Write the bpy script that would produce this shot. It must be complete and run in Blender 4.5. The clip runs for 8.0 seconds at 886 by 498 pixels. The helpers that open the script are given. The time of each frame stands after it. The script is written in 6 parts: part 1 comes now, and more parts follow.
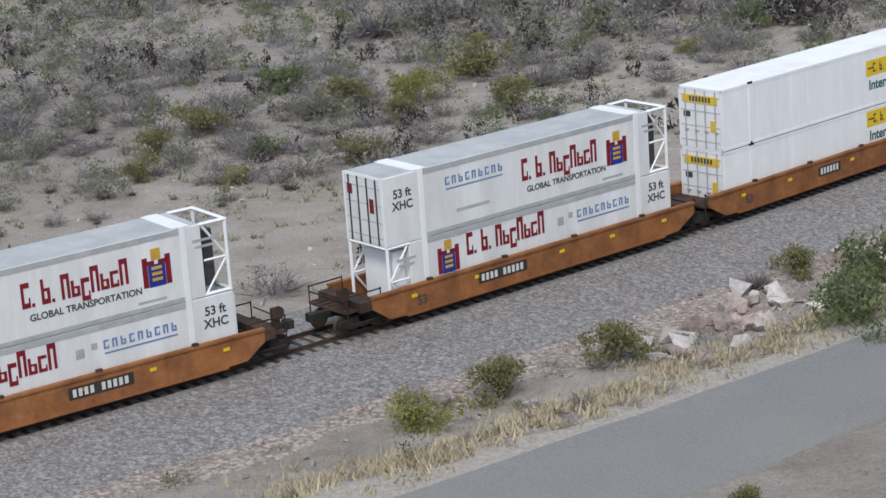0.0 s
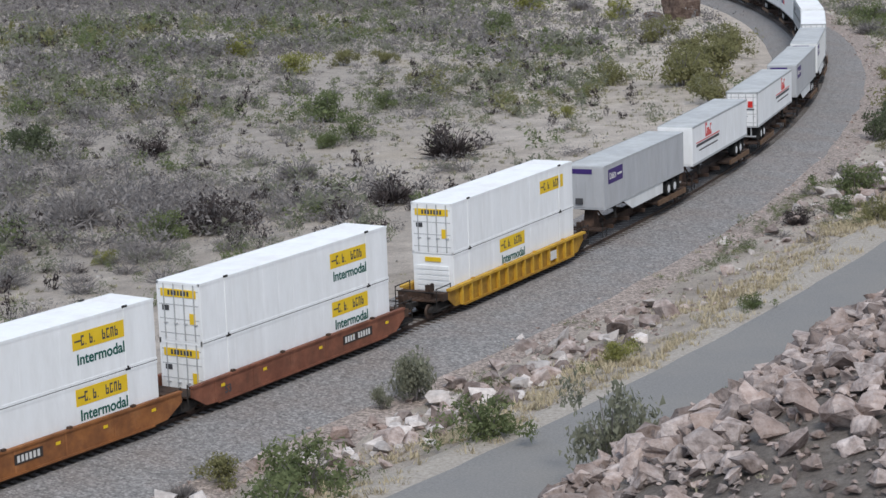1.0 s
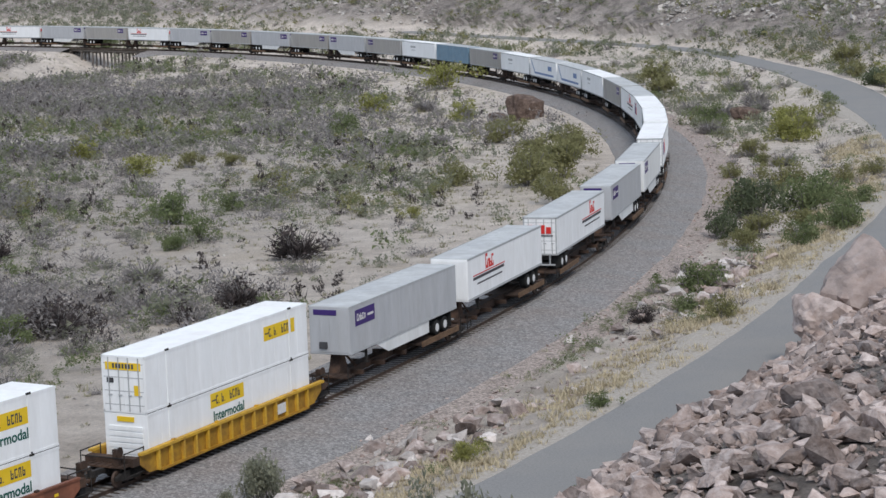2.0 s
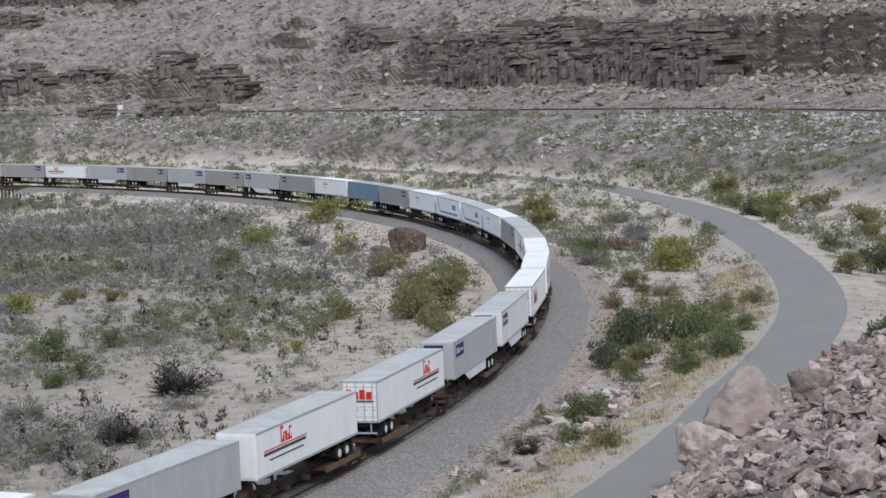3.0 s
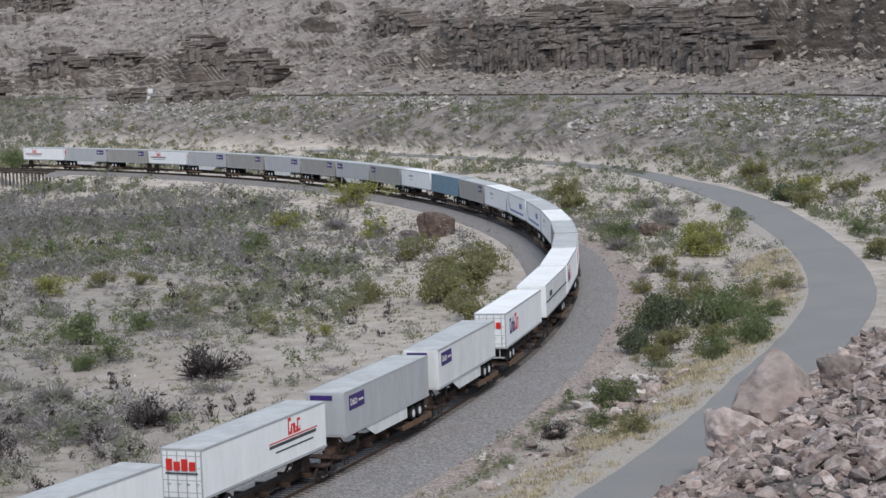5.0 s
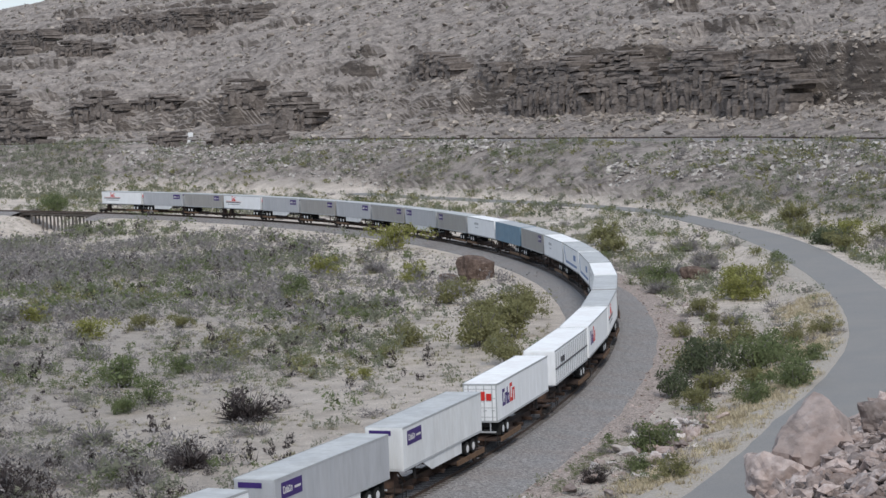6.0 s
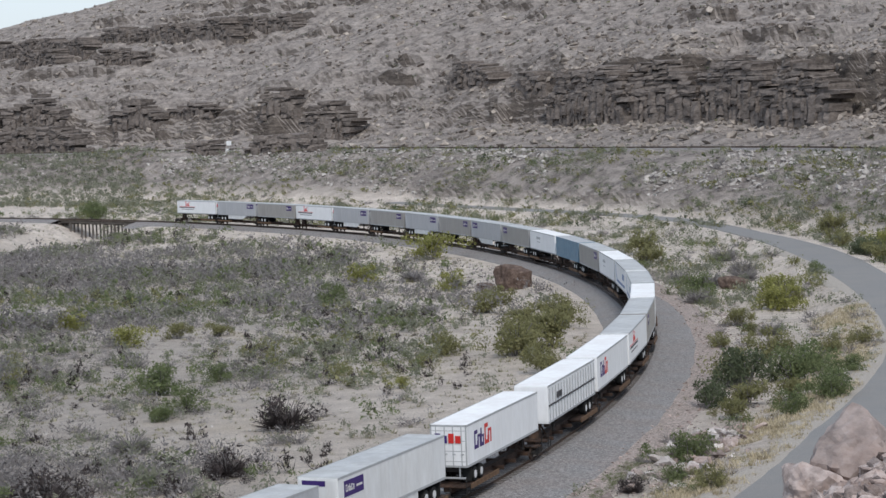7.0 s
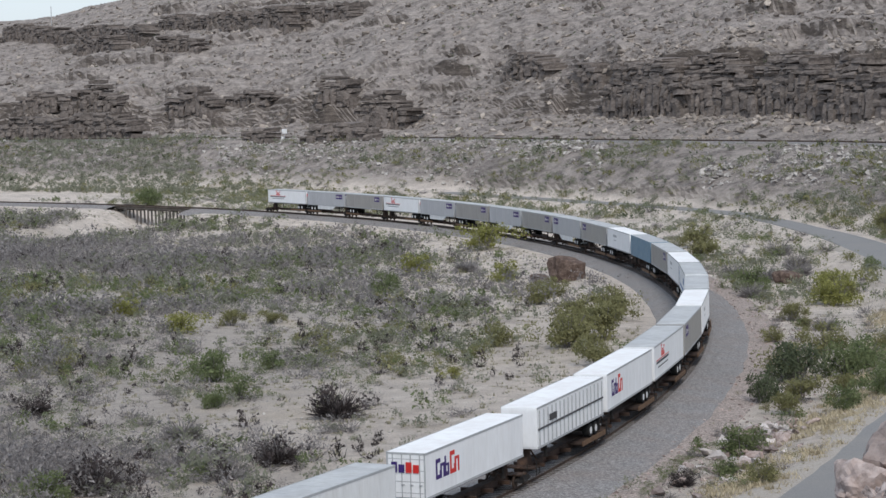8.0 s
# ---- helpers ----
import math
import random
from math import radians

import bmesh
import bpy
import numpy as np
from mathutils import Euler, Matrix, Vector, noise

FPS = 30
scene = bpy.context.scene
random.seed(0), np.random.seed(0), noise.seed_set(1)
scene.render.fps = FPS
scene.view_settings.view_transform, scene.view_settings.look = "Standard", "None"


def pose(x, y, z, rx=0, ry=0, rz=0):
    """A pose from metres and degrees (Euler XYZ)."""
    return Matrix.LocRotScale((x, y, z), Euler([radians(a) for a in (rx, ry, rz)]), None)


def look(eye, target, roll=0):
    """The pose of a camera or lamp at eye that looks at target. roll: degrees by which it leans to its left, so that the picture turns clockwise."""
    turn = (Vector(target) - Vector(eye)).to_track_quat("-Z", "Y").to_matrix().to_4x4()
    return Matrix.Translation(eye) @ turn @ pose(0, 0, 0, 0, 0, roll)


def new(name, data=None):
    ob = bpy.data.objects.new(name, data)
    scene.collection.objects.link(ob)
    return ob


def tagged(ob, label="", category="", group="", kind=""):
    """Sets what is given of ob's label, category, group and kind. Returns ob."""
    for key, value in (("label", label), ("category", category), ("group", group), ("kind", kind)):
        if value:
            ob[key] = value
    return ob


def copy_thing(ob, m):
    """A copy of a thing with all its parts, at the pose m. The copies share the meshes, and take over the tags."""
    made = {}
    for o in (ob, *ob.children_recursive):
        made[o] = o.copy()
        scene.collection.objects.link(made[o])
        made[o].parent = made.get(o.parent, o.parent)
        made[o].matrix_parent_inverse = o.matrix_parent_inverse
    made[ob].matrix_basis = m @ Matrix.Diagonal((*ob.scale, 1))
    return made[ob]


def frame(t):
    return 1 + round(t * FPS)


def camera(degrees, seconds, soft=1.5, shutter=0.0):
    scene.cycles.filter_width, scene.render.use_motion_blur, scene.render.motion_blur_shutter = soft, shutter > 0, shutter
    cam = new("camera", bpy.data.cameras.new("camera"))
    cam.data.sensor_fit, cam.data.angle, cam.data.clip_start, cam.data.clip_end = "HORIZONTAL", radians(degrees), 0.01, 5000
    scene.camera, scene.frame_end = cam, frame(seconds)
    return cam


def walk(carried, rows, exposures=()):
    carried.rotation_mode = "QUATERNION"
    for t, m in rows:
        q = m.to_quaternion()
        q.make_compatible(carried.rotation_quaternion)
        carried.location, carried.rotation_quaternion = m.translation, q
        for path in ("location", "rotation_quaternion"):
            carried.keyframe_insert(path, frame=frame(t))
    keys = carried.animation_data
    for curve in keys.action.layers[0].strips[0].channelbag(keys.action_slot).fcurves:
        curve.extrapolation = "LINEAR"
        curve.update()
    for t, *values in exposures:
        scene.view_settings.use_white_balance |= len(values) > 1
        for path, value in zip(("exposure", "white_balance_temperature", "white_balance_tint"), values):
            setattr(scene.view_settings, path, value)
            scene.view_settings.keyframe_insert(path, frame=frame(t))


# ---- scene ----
# ---------- camera: a hand-held pan from one overlook ----------
EYE = Vector((0.0, 0.0, 27.0))
cam = camera(22.75, 8.0, soft=1.5)


def aim(yaw, pitch, roll):
    a, b = radians(yaw), radians(pitch)
    way = Vector((-math.sin(a) * math.cos(b), math.cos(a) * math.cos(b), math.sin(b)))
    return look(EYE, EYE + way * 100, roll)


walk(cam, [
    (0.0, aim(19.03, -15.59, -3.97)), (0.4, aim(11.77, -14.39, -2.13)), (0.5, aim(9.75, -13.84, -1.65)),
    (0.7, aim(7.32, -13.29, -1.85)), (0.9, aim(4.85, -11.95, -2.00)), (1.0, aim(3.38, -10.91, -2.07)),
    (1.5, aim(0.27, -9.73, -1.86)), (2.0, aim(-0.74, -8.43, -1.92)), (2.2, aim(-1.96, -7.70, -1.83)),
    (3.3, aim(-3.99, -4.77, -2.27)), (3.5, aim(-3.89, -5.02, -2.29)), (4.0, aim(-3.68, -4.55, -2.22)),
    (4.2, aim(-3.53, -4.67, -2.20)), (5.3, aim(-3.11, -5.56, -2.09)), (5.5, aim(-3.10, -5.18, -2.17)),
    (6.0, aim(-2.17, -4.29, -2.13)), (6.5, aim(-1.55, -4.34, -2.01)), (7.0, aim(-1.20, -4.02, -2.04)),
    (7.5, aim(-0.67, -3.95, -0.74)), (8.0, aim(0.21, -4.23, -1.39))], exposures=[(0.0, 0.45), (8.0, 0.39)])

# ---------- daylight: thin overcast ----------
SUN_EL, SUN_AZ = radians(50), radians(168)
world = bpy.data.worlds.new("overcast_sky")
scene.world = world
world.use_nodes = True
wn, wl = world.node_tree.nodes, world.node_tree.links
sky = wn.new("ShaderNodeTexSky")
sky.sky_type, sky.sun_disc = "NISHITA", False
sky.sun_elevation, sky.sun_rotation = SUN_EL, SUN_AZ
sky.air_density, sky.dust_density, sky.ozone_density = 1.0, 1.0, 1.0
hs = wn.new("ShaderNodeHueSaturation")
hs.inputs["Saturation"].default_value = 0.8
wl.new(sky.outputs[0], hs.inputs["Color"])
veil = wn.new("ShaderNodeMix")          # a thin even layer of cloud over the blue
veil.data_type = "RGBA"
veil.inputs[0].default_value = 0.6
wl.new(hs.outputs[0], veil.inputs[6])
veil.inputs[7].default_value = (4.9, 5.7, 6.9, 1)
wl.new(veil.outputs[2], wn["Background"].inputs[0])
wn["Background"].inputs[1].default_value = 0.11
sun = new("sun", bpy.data.lights.new("sun", "SUN"))
sun.data.energy, sun.data.angle, sun.data.color = 1.5, radians(14), (1.0, 0.95, 0.88)
sun.rotation_mode = "QUATERNION"
sd = Vector((math.sin(SUN_AZ) * math.cos(SUN_EL), math.cos(SUN_AZ) * math.cos(SUN_EL), math.sin(SUN_EL)))
sun.rotation_quaternion = sd.to_track_quat("Z", "Y")

# ---------- materials ----------
CX, CY, RAD = -329.844, 280.188, 358.862      # the track curve's centre and radius


def ramp_setup(node, stops):
    el = node.color_ramp.elements
    while len(el) < len(stops):
        el.new(0.5)
    for e, (p, c) in zip(el, stops):
        e.position, e.color = p, (*c, 1) if len(c) == 3 else c


def mat(name, stops, scale=4.0, rough=0.8, metal=0.0, bump=0.0, bump_scale=None, detail=6.0, rand=0.0, island=0.0, spec=0.15,
        dirt=None, dirt_scale=0.5, dirt_amount=0.5, space="object", stretch=(1, 1, 1)):
    """A surface with two scales of colour: noise through the stops, then dirt in larger patches."""
    m = bpy.data.materials.new(name)
    m.use_nodes = True
    n, l = m.node_tree.nodes, m.node_tree.links
    b = n["Principled BSDF"]
    b.inputs["Roughness"].default_value, b.inputs["Metallic"].default_value = rough, metal
    b.inputs["Specular IOR Level"].default_value = spec
    if space == "world":
        co = n.new("ShaderNodeNewGeometry").outputs["Position"]
    else:
        co = n.new("ShaderNodeTexCoord").outputs["Object"]
    if stretch != (1, 1, 1):
        mp = n.new("ShaderNodeMapping")
        mp.inputs["Scale"].default_value = stretch
        l.new(co, mp.inputs[0])
        co = mp.outputs[0]
    t = n.new("ShaderNodeTexNoise")
    t.inputs["Scale"].default_value, t.inputs["Detail"].default_value = scale, detail
    t.inputs["Roughness"].default_value = 0.65
    l.new(co, t.inputs["Vector"])
    r = n.new("ShaderNodeValToRGB")
    ramp_setup(r, stops)
    l.new(t.outputs["Fac"], r.inputs[0])
    col = r.outputs[0]
    if dirt:
        t2 = n.new("ShaderNodeTexNoise")
        t2.inputs["Scale"].default_value, t2.inputs["Detail"].default_value = dirt_scale, 8
        t2.inputs["Roughness"].default_value = 0.7
        l.new(co, t2.inputs["Vector"])
        r2 = n.new("ShaderNodeValToRGB")
        ramp_setup(r2, [(0.42, (0, 0, 0)), (0.72, (dirt_amount,) * 3)])
        l.new(t2.outputs["Fac"], r2.inputs[0])
        mx = n.new("ShaderNodeMix")
        mx.data_type = "RGBA"
        l.new(r2.outputs[0], mx.inputs[0])
        l.new(col, mx.inputs[6])
        mx.inputs[7].default_value = (*dirt, 1)
        col = mx.outputs[2]
    if rand or island:
        src = n.new("ShaderNodeObjectInfo").outputs["Random"] if rand else n.new("ShaderNodeNewGeometry").outputs["Random Per Island"]
        mr = n.new("ShaderNodeMapRange")
        k = rand or island
        mr.inputs["To Min"].default_value, mr.inputs["To Max"].default_value = 1 - k, 1 + k
        l.new(src, mr.inputs[0])
        hv = n.new("ShaderNodeHueSaturation")
        l.new(mr.outputs[0], hv.inputs["Value"])
        l.new(col, hv.inputs["Color"])
        col = hv.outputs[0]
    l.new(col, b.inputs["Base Color"])
    if bump:
        t3 = n.new("ShaderNodeTexNoise")
        t3.inputs["Scale"].default_value, t3.inputs["Detail"].default_value = bump_scale or scale, 8
        l.new(co, t3.inputs["Vector"])
        bp = n.new("ShaderNodeBump")
        bp.inputs["Strength"].default_value, bp.inputs["Distance"].default_value = 1.0, bump
        l.new(t3.outputs["Fac"], bp.inputs["Height"])
        l.new(bp.outputs[0], b.inputs["Normal"])
    return m


def foliage(name, dark, light, island=0.15, thin_part=0.38):
    """Thin leaves or twigs: two scales of colour, each leaf a little different, part of the light passing through."""
    m = mat(name, [(0.3, dark), (0.7, light)], 0.9, 0.85, island=island, space="world", spec=0.12)
    n, l = m.node_tree.nodes, m.node_tree.links
    b = n["Principled BSDF"]
    thin = n.new("ShaderNodeBsdfTranslucent")
    l.new(b.inputs["Base Color"].links[0].from_socket, thin.inputs["Color"])
    mixed = n.new("ShaderNodeMixShader")
    mixed.inputs[0].default_value = thin_part
    l.new(b.outputs[0], mixed.inputs[1])
    l.new(thin.outputs[0], mixed.inputs[2])
    l.new(mixed.outputs[0], n["Material Output"].inputs["Surface"])
    return m


def cut_stone(rng, planes=16, levels=3, rough=0.05):
    """A broken boulder: a ball cut by random flat planes, then chipped."""
    bm = bmesh.new()
    bmesh.ops.create_icosphere(bm, subdivisions=levels, radius=1.0)
    d = np.array([v.co[:] for v in bm.verts])
    f = np.array([[v.index for v in fc.verts] for fc in bm.faces])
    bm.free()
    n = rng.normal(0, 1, (planes, 3))
    n /= np.linalg.norm(n, axis=1, keepdims=True)
    h = rng.uniform(0.62, 0.95, planes)
    dot = d @ n.T
    rad = np.where(dot > 0.05, h / np.maximum(dot, 0.05), 9).min(1).clip(0, 1.25)
    chip = np.array([noise.noise(Vector(p) * 2.7) + 0.5 * noise.noise(Vector(p) * 6.1) for p in d])
    return d * (rad * (1 + rough * 2 * chip))[:, None], f


def ground_material():
    """Desert soil: pale sand, pinkish gravel and grey litter; bare brown rock where it is steep."""
    m = bpy.data.materials.new("desert_soil")
    m.use_nodes = True
    n, l = m.node_tree.nodes, m.node_tree.links
    b = n["Principled BSDF"]
    b.inputs["Roughness"].default_value, b.inputs["Specular IOR Level"].default_value = 0.95, 0.1
    g = n.new("ShaderNodeNewGeometry")

    def tex(scale, stops, detail=8.0, rough=0.7, stretch=None):
        t = n.new("ShaderNodeTexNoise")
        t.inputs["Scale"].default_value, t.inputs["Detail"].default_value, t.inputs["Roughness"].default_value = scale, detail, rough
        if stretch:
            mp = n.new("ShaderNodeMapping")
            mp.inputs["Scale"].default_value = stretch
            l.new(g.outputs["Position"], mp.inputs[0])
            l.new(mp.outputs[0], t.inputs["Vector"])
        else:
            l.new(g.outputs["Position"], t.inputs["Vector"])
        r = n.new("ShaderNodeValToRGB")
        ramp_setup(r, stops)
        l.new(t.outputs["Fac"], r.inputs[0])
        return r.outputs[0], t.outputs["Fac"]

    def mix(f, a, c):
        x = n.new("ShaderNodeMix")
        x.data_type = "RGBA"
        l.new(f, x.inputs[0])
        l.new(a, x.inputs[6])
        l.new(c, x.inputs[7])
        return x.outputs[2]

    sand, _ = tex(0.35, [(0.3, (0.46, 0.40, 0.35)), (0.5, (0.64, 0.566, 0.50)), (0.68, (0.75, 0.675, 0.60))])
    litter, lf = tex(1.6, [(0.3, (0.21, 0.185, 0.168)), (0.6, (0.38, 0.34, 0.305))])
    patch, _ = tex(0.06, [(0.48, (0, 0, 0)), (0.66, (0.38, 0.38, 0.38))])
    soil = mix(patch, sand, litter)
    gap = n.new("ShaderNodeVectorMath")         # how far inside the curve
    gap.operation = "DISTANCE"
    flat = n.new("ShaderNodeVectorMath")
    flat.operation = "MULTIPLY"
    flat.inputs[1].default_value = (1, 1, 0)
    l.new(g.outputs["Position"], flat.inputs[0])
    l.new(flat.outputs[0], gap.inputs[0])
    gap.inputs[1].default_value = (CX, CY, 0)
    _, edge = tex(0.05, [(0.0, (0, 0, 0)), (1.0, (1, 1, 1))], 5.0)
    sway = n.new("ShaderNodeMath")
    sway.operation, sway.inputs[1].default_value = "MULTIPLY_ADD", 60.0
    l.new(edge, sway.inputs[0])
    l.new(gap.outputs["Value"], sway.inputs[2])
    inside = n.new("ShaderNodeMapRange")
    inside.inputs["From Min"].default_value, inside.inputs["From Max"].default_value = RAD + 8, RAD - 16
    inside.inputs["To Max"].default_value = 0.62
    l.new(sway.outputs[0], inside.inputs[0])
    ash, _ = tex(0.9, [(0.32, (0.23, 0.205, 0.185)), (0.5, (0.40, 0.36, 0.325)), (0.66, (0.56, 0.51, 0.455))], 12.0, 0.85)
    soil = mix(inside.outputs[0], soil, ash)
    pale, _ = tex(0.035, [(0.56, (0, 0, 0)), (0.68, (0.8, 0.8, 0.8))])
    tan, _ = tex(2.2, [(0.3, (0.47, 0.40, 0.325)), (0.7, (0.63, 0.55, 0.455))])
    soil = mix(pale, soil, tan)
    hill, _ = tex(0.22, [(0.36, (0.10, 0.088, 0.08)), (0.45, (0.235, 0.207, 0.19)), (0.56, (0.35, 0.311, 0.283)), (0.70, (0.47, 0.42, 0.38))], 12.0, 0.78)
    sep = n.new("ShaderNodeSeparateXYZ")
    l.new(g.outputs["Position"], sep.inputs[0])
    up = n.new("ShaderNodeMapRange")
    up.inputs["From Min"].default_value, up.inputs["From Max"].default_value = 0.6, 4.5
    l.new(sep.outputs["Z"], up.inputs[0])
    soil = mix(up.outputs[0], soil, hill)
    rock, _ = tex(0.35, [(0.34, (0.035, 0.03, 0.027)), (0.5, (0.105, 0.088, 0.077)), (0.66, (0.21, 0.18, 0.155))], 10.0, 0.8, (0.5, 0.5, 2.8))
    sn = n.new("ShaderNodeSeparateXYZ")
    l.new(g.outputs["True Normal"], sn.inputs[0])
    st = n.new("ShaderNodeMapRange")
    st.inputs["From Min"].default_value, st.inputs["From Max"].default_value = 0.80, 0.55
    l.new(sn.outputs["Z"], st.inputs[0])
    col = mix(st.outputs[0], soil, rock)
    grain, gf = tex(5.5, [(0.30, (0.55, 0.55, 0.56)), (0.5, (0.98, 0.98, 0.98)), (0.72, (1.35, 1.33, 1.30))], 10.0, 0.85)
    mul = n.new("ShaderNodeMix")
    mul.data_type, mul.blend_type = "RGBA", "MULTIPLY"
    mul.inputs[0].default_value = 1.0
    l.new(col, mul.inputs[6])
    l.new(grain, mul.inputs[7])
    l.new(mul.outputs[2], b.inputs["Base Color"])
    bp = n.new("ShaderNodeBump")
    bp.inputs["Distance"].default_value = 0.3
    l.new(gf, bp.inputs["Height"])
    l.new(bp.outputs[0], b.inputs["Normal"])
    return m


M_GROUND = ground_material()
M_ROAD = mat("old_asphalt", [(0.35, (0.19, 0.187, 0.184)), (0.65, (0.25, 0.245, 0.24))], 9.0, 0.9, dirt=(0.31, 0.285, 0.25), dirt_scale=0.12, dirt_amount=0.3, bump=0.004, bump_scale=25, space="world")
M_BALLAST = mat("grey_ballast_stone", [(0.3, (0.16, 0.155, 0.155)), (0.5, (0.245, 0.236, 0.232)), (0.7, (0.35, 0.335, 0.328))], 4.0, 0.9, bump=0.02, bump_scale=7, dirt=(0.25, 0.185, 0.155), dirt_scale=0.22, dirt_amount=0.35, space="world", detail=9)
def stone_cells(m, scale, k):
    """Turns a material's colour into that of loose stones: each cell lighter or darker, with dark joints."""
    n, l = m.node_tree.nodes, m.node_tree.links
    b = n["Principled BSDF"]
    cells = n.new("ShaderNodeTexVoronoi")
    cells.inputs["Scale"].default_value = scale
    l.new(n.new("ShaderNodeNewGeometry").outputs["Position"], cells.inputs["Vector"])
    gray = n.new("ShaderNodeSeparateColor")
    l.new(cells.outputs["Color"], gray.inputs[0])
    tone = n.new("ShaderNodeMapRange")
    tone.inputs["To Min"].default_value, tone.inputs["To Max"].default_value = 1 - k, 1 + k
    l.new(gray.outputs[0], tone.inputs[0])
    joint = n.new("ShaderNodeMapRange")
    joint.inputs["From Min"].default_value, joint.inputs["From Max"].default_value = 0.45, 0.75
    joint.inputs["To Min"].default_value, joint.inputs["To Max"].default_value = 1.0, 0.75
    l.new(cells.outputs["Distance"], joint.inputs[0])
    both = n.new("ShaderNodeMath")
    both.operation = "MULTIPLY"
    l.new(tone.outputs[0], both.inputs[0])
    l.new(joint.outputs[0], both.inputs[1])
    hv = n.new("ShaderNodeHueSaturation")
    l.new(both.outputs[0], hv.inputs["Value"])
    l.new(b.inputs["Base Color"].links[0].from_socket, hv.inputs["Color"])
    l.new(hv.outputs[0], b.inputs["Base Color"])
    return m


stone_cells(M_BALLAST, 9.0, 0.3)
M_RAIL = mat("rusty_rail_steel", [(0.3, (0.06, 0.045, 0.04)), (0.7, (0.14, 0.10, 0.08))], 2, 0.6, 0.6)
M_TIE = mat("creosoted_timber", [(0.3, (0.04, 0.034, 0.03)), (0.7, (0.11, 0.09, 0.075))], 6, 0.9, island=0.3)
M_TIMBER = mat("weathered_bridge_timber", [(0.3, (0.09, 0.08, 0.072)), (0.7, (0.19, 0.172, 0.155))], 3, 0.9, bump=0.02)
M_ROCK = mat("pinkish_blasted_rock", [(0.32, (0.16, 0.13, 0.12)), (0.5, (0.34, 0.288, 0.27)), (0.68, (0.50, 0.44, 0.42))], 2.4, 0.92, bump=0.12, bump_scale=5, rand=0.38, dirt=(0.30, 0.205, 0.165), dirt_scale=0.9, dirt_amount=0.7, detail=10)
M_ROCKS = mat("pinkish_rubble", [(0.32, (0.15, 0.122, 0.113)), (0.5, (0.33, 0.278, 0.26)), (0.68, (0.49, 0.43, 0.41))], 2.0, 0.92, bump=0.12, bump_scale=5, island=0.42, space="world", dirt=(0.30, 0.205, 0.165), dirt_scale=0.35, dirt_amount=0.7, detail=10)
M_GRAVEL = mat("pale_shoulder_gravel", [(0.3, (0.26, 0.235, 0.205)), (0.7, (0.45, 0.41, 0.365))], 5.0, 0.95, bump=0.03, bump_scale=8, space="world", detail=10)
M_PALE = mat("pale_rubble", [(0.3, (0.29, 0.268, 0.25)), (0.7, (0.49, 0.46, 0.43))], 0.9, 0.92, island=0.3, space="world")
M_HILLROCK = mat("weathered_brown_rock", [(0.3, (0.12, 0.104, 0.092)), (0.5, (0.27, 0.236, 0.208)), (0.72, (0.43, 0.38, 0.33))], 0.6, 0.95, island=0.4, space="world")
M_PALEROCK = mat("pale_pinkish_rock", [(0.32, (0.36, 0.325, 0.31)), (0.5, (0.52, 0.48, 0.46)), (0.68, (0.66, 0.62, 0.60))], 2.4, 0.92, bump=0.1, bump_scale=5, rand=0.3, dirt=(0.36, 0.28, 0.24), dirt_scale=0.9, dirt_amount=0.5, detail=10)
M_DARKROCK = mat("dark_red_brown_rock", [(0.3, (0.06, 0.042, 0.035)), (0.5, (0.12, 0.085, 0.07)), (0.7, (0.22, 0.165, 0.135))], 1.6, 0.95, bump=0.25, bump_scale=1.6, detail=10)

# ---------- track and ground geometry ----------


def on_track(s, r=0.0):
    a = s / RAD
    return CX + (RAD + r) * math.cos(a), CY + (RAD + r) * math.sin(a)


def track_pose(s, z=0.0, r=0.0):
    x, y = on_track(s, r)
    return pose(x, y, z, 0, 0, math.degrees(s / RAD) + 90)


def track_sr(x, y):
    return RAD * np.arctan2(y - CY, x - CX), np.hypot(x - CX, y - CY) - RAD


def sm(a, b, v):
    k = np.clip((v - a) / (b - a), 0, 1)
    return k * k * (3 - 2 * k)


PERM = np.random.RandomState(7).rand(512, 512)


def vnoise(x, y):
    xi, yi = np.floor(x).astype(int), np.floor(y).astype(int)
    fx, fy = x - xi, y - yi
    fx, fy = fx * fx * (3 - 2 * fx), fy * fy * (3 - 2 * fy)
    p = lambda i, j: PERM[i % 512, j % 512]
    return (p(xi, yi) * (1 - fx) + p(xi + 1, yi) * fx) * (1 - fy) + (p(xi, yi + 1) * (1 - fx) + p(xi + 1, yi + 1) * fx) * fy - 0.5


def fbm(x, y, n=4):
    t, a = 0, 1
    for k in range(n):
        t = t + a * vnoise(x * 2 ** k + 17 * k, y * 2 ** k + 31 * k)
        a *= 0.55
    return t


# the road's two edges, as offsets from the track along it
ROAD_S = [-420, -220, -150, -110, -64, -9, 20, 58, 98, 136, 160, 193, 217, 238, 300, 400]
ROAD_L = [17, 17.3, 18.6, 19.8, 24.4, 28, 31, 37.5, 46, 55, 56.5, 56.5, 58.5, 62.5, 80, 130]
ROAD_R = [24, 24.0, 23.8, 25.8, 31, 35.0, 38.5, 45.2, 51.5, 60.5, 62, 62.5, 64.5, 68.5, 86, 136]
BENCH_AZ = [-60, -30, -11.45, -4.25, -0.1, 4.5, 10.3, 14, 16, 20, 60]
BENCH_EL = [1.05, 1.08, 1.15, 1.29, 1.41, 1.58, 1.76, 1.93, 2.05, 2.2, 2.6]
FOOT_AZ = [-60, -11, -3, 4, 7.5, 12, 60]
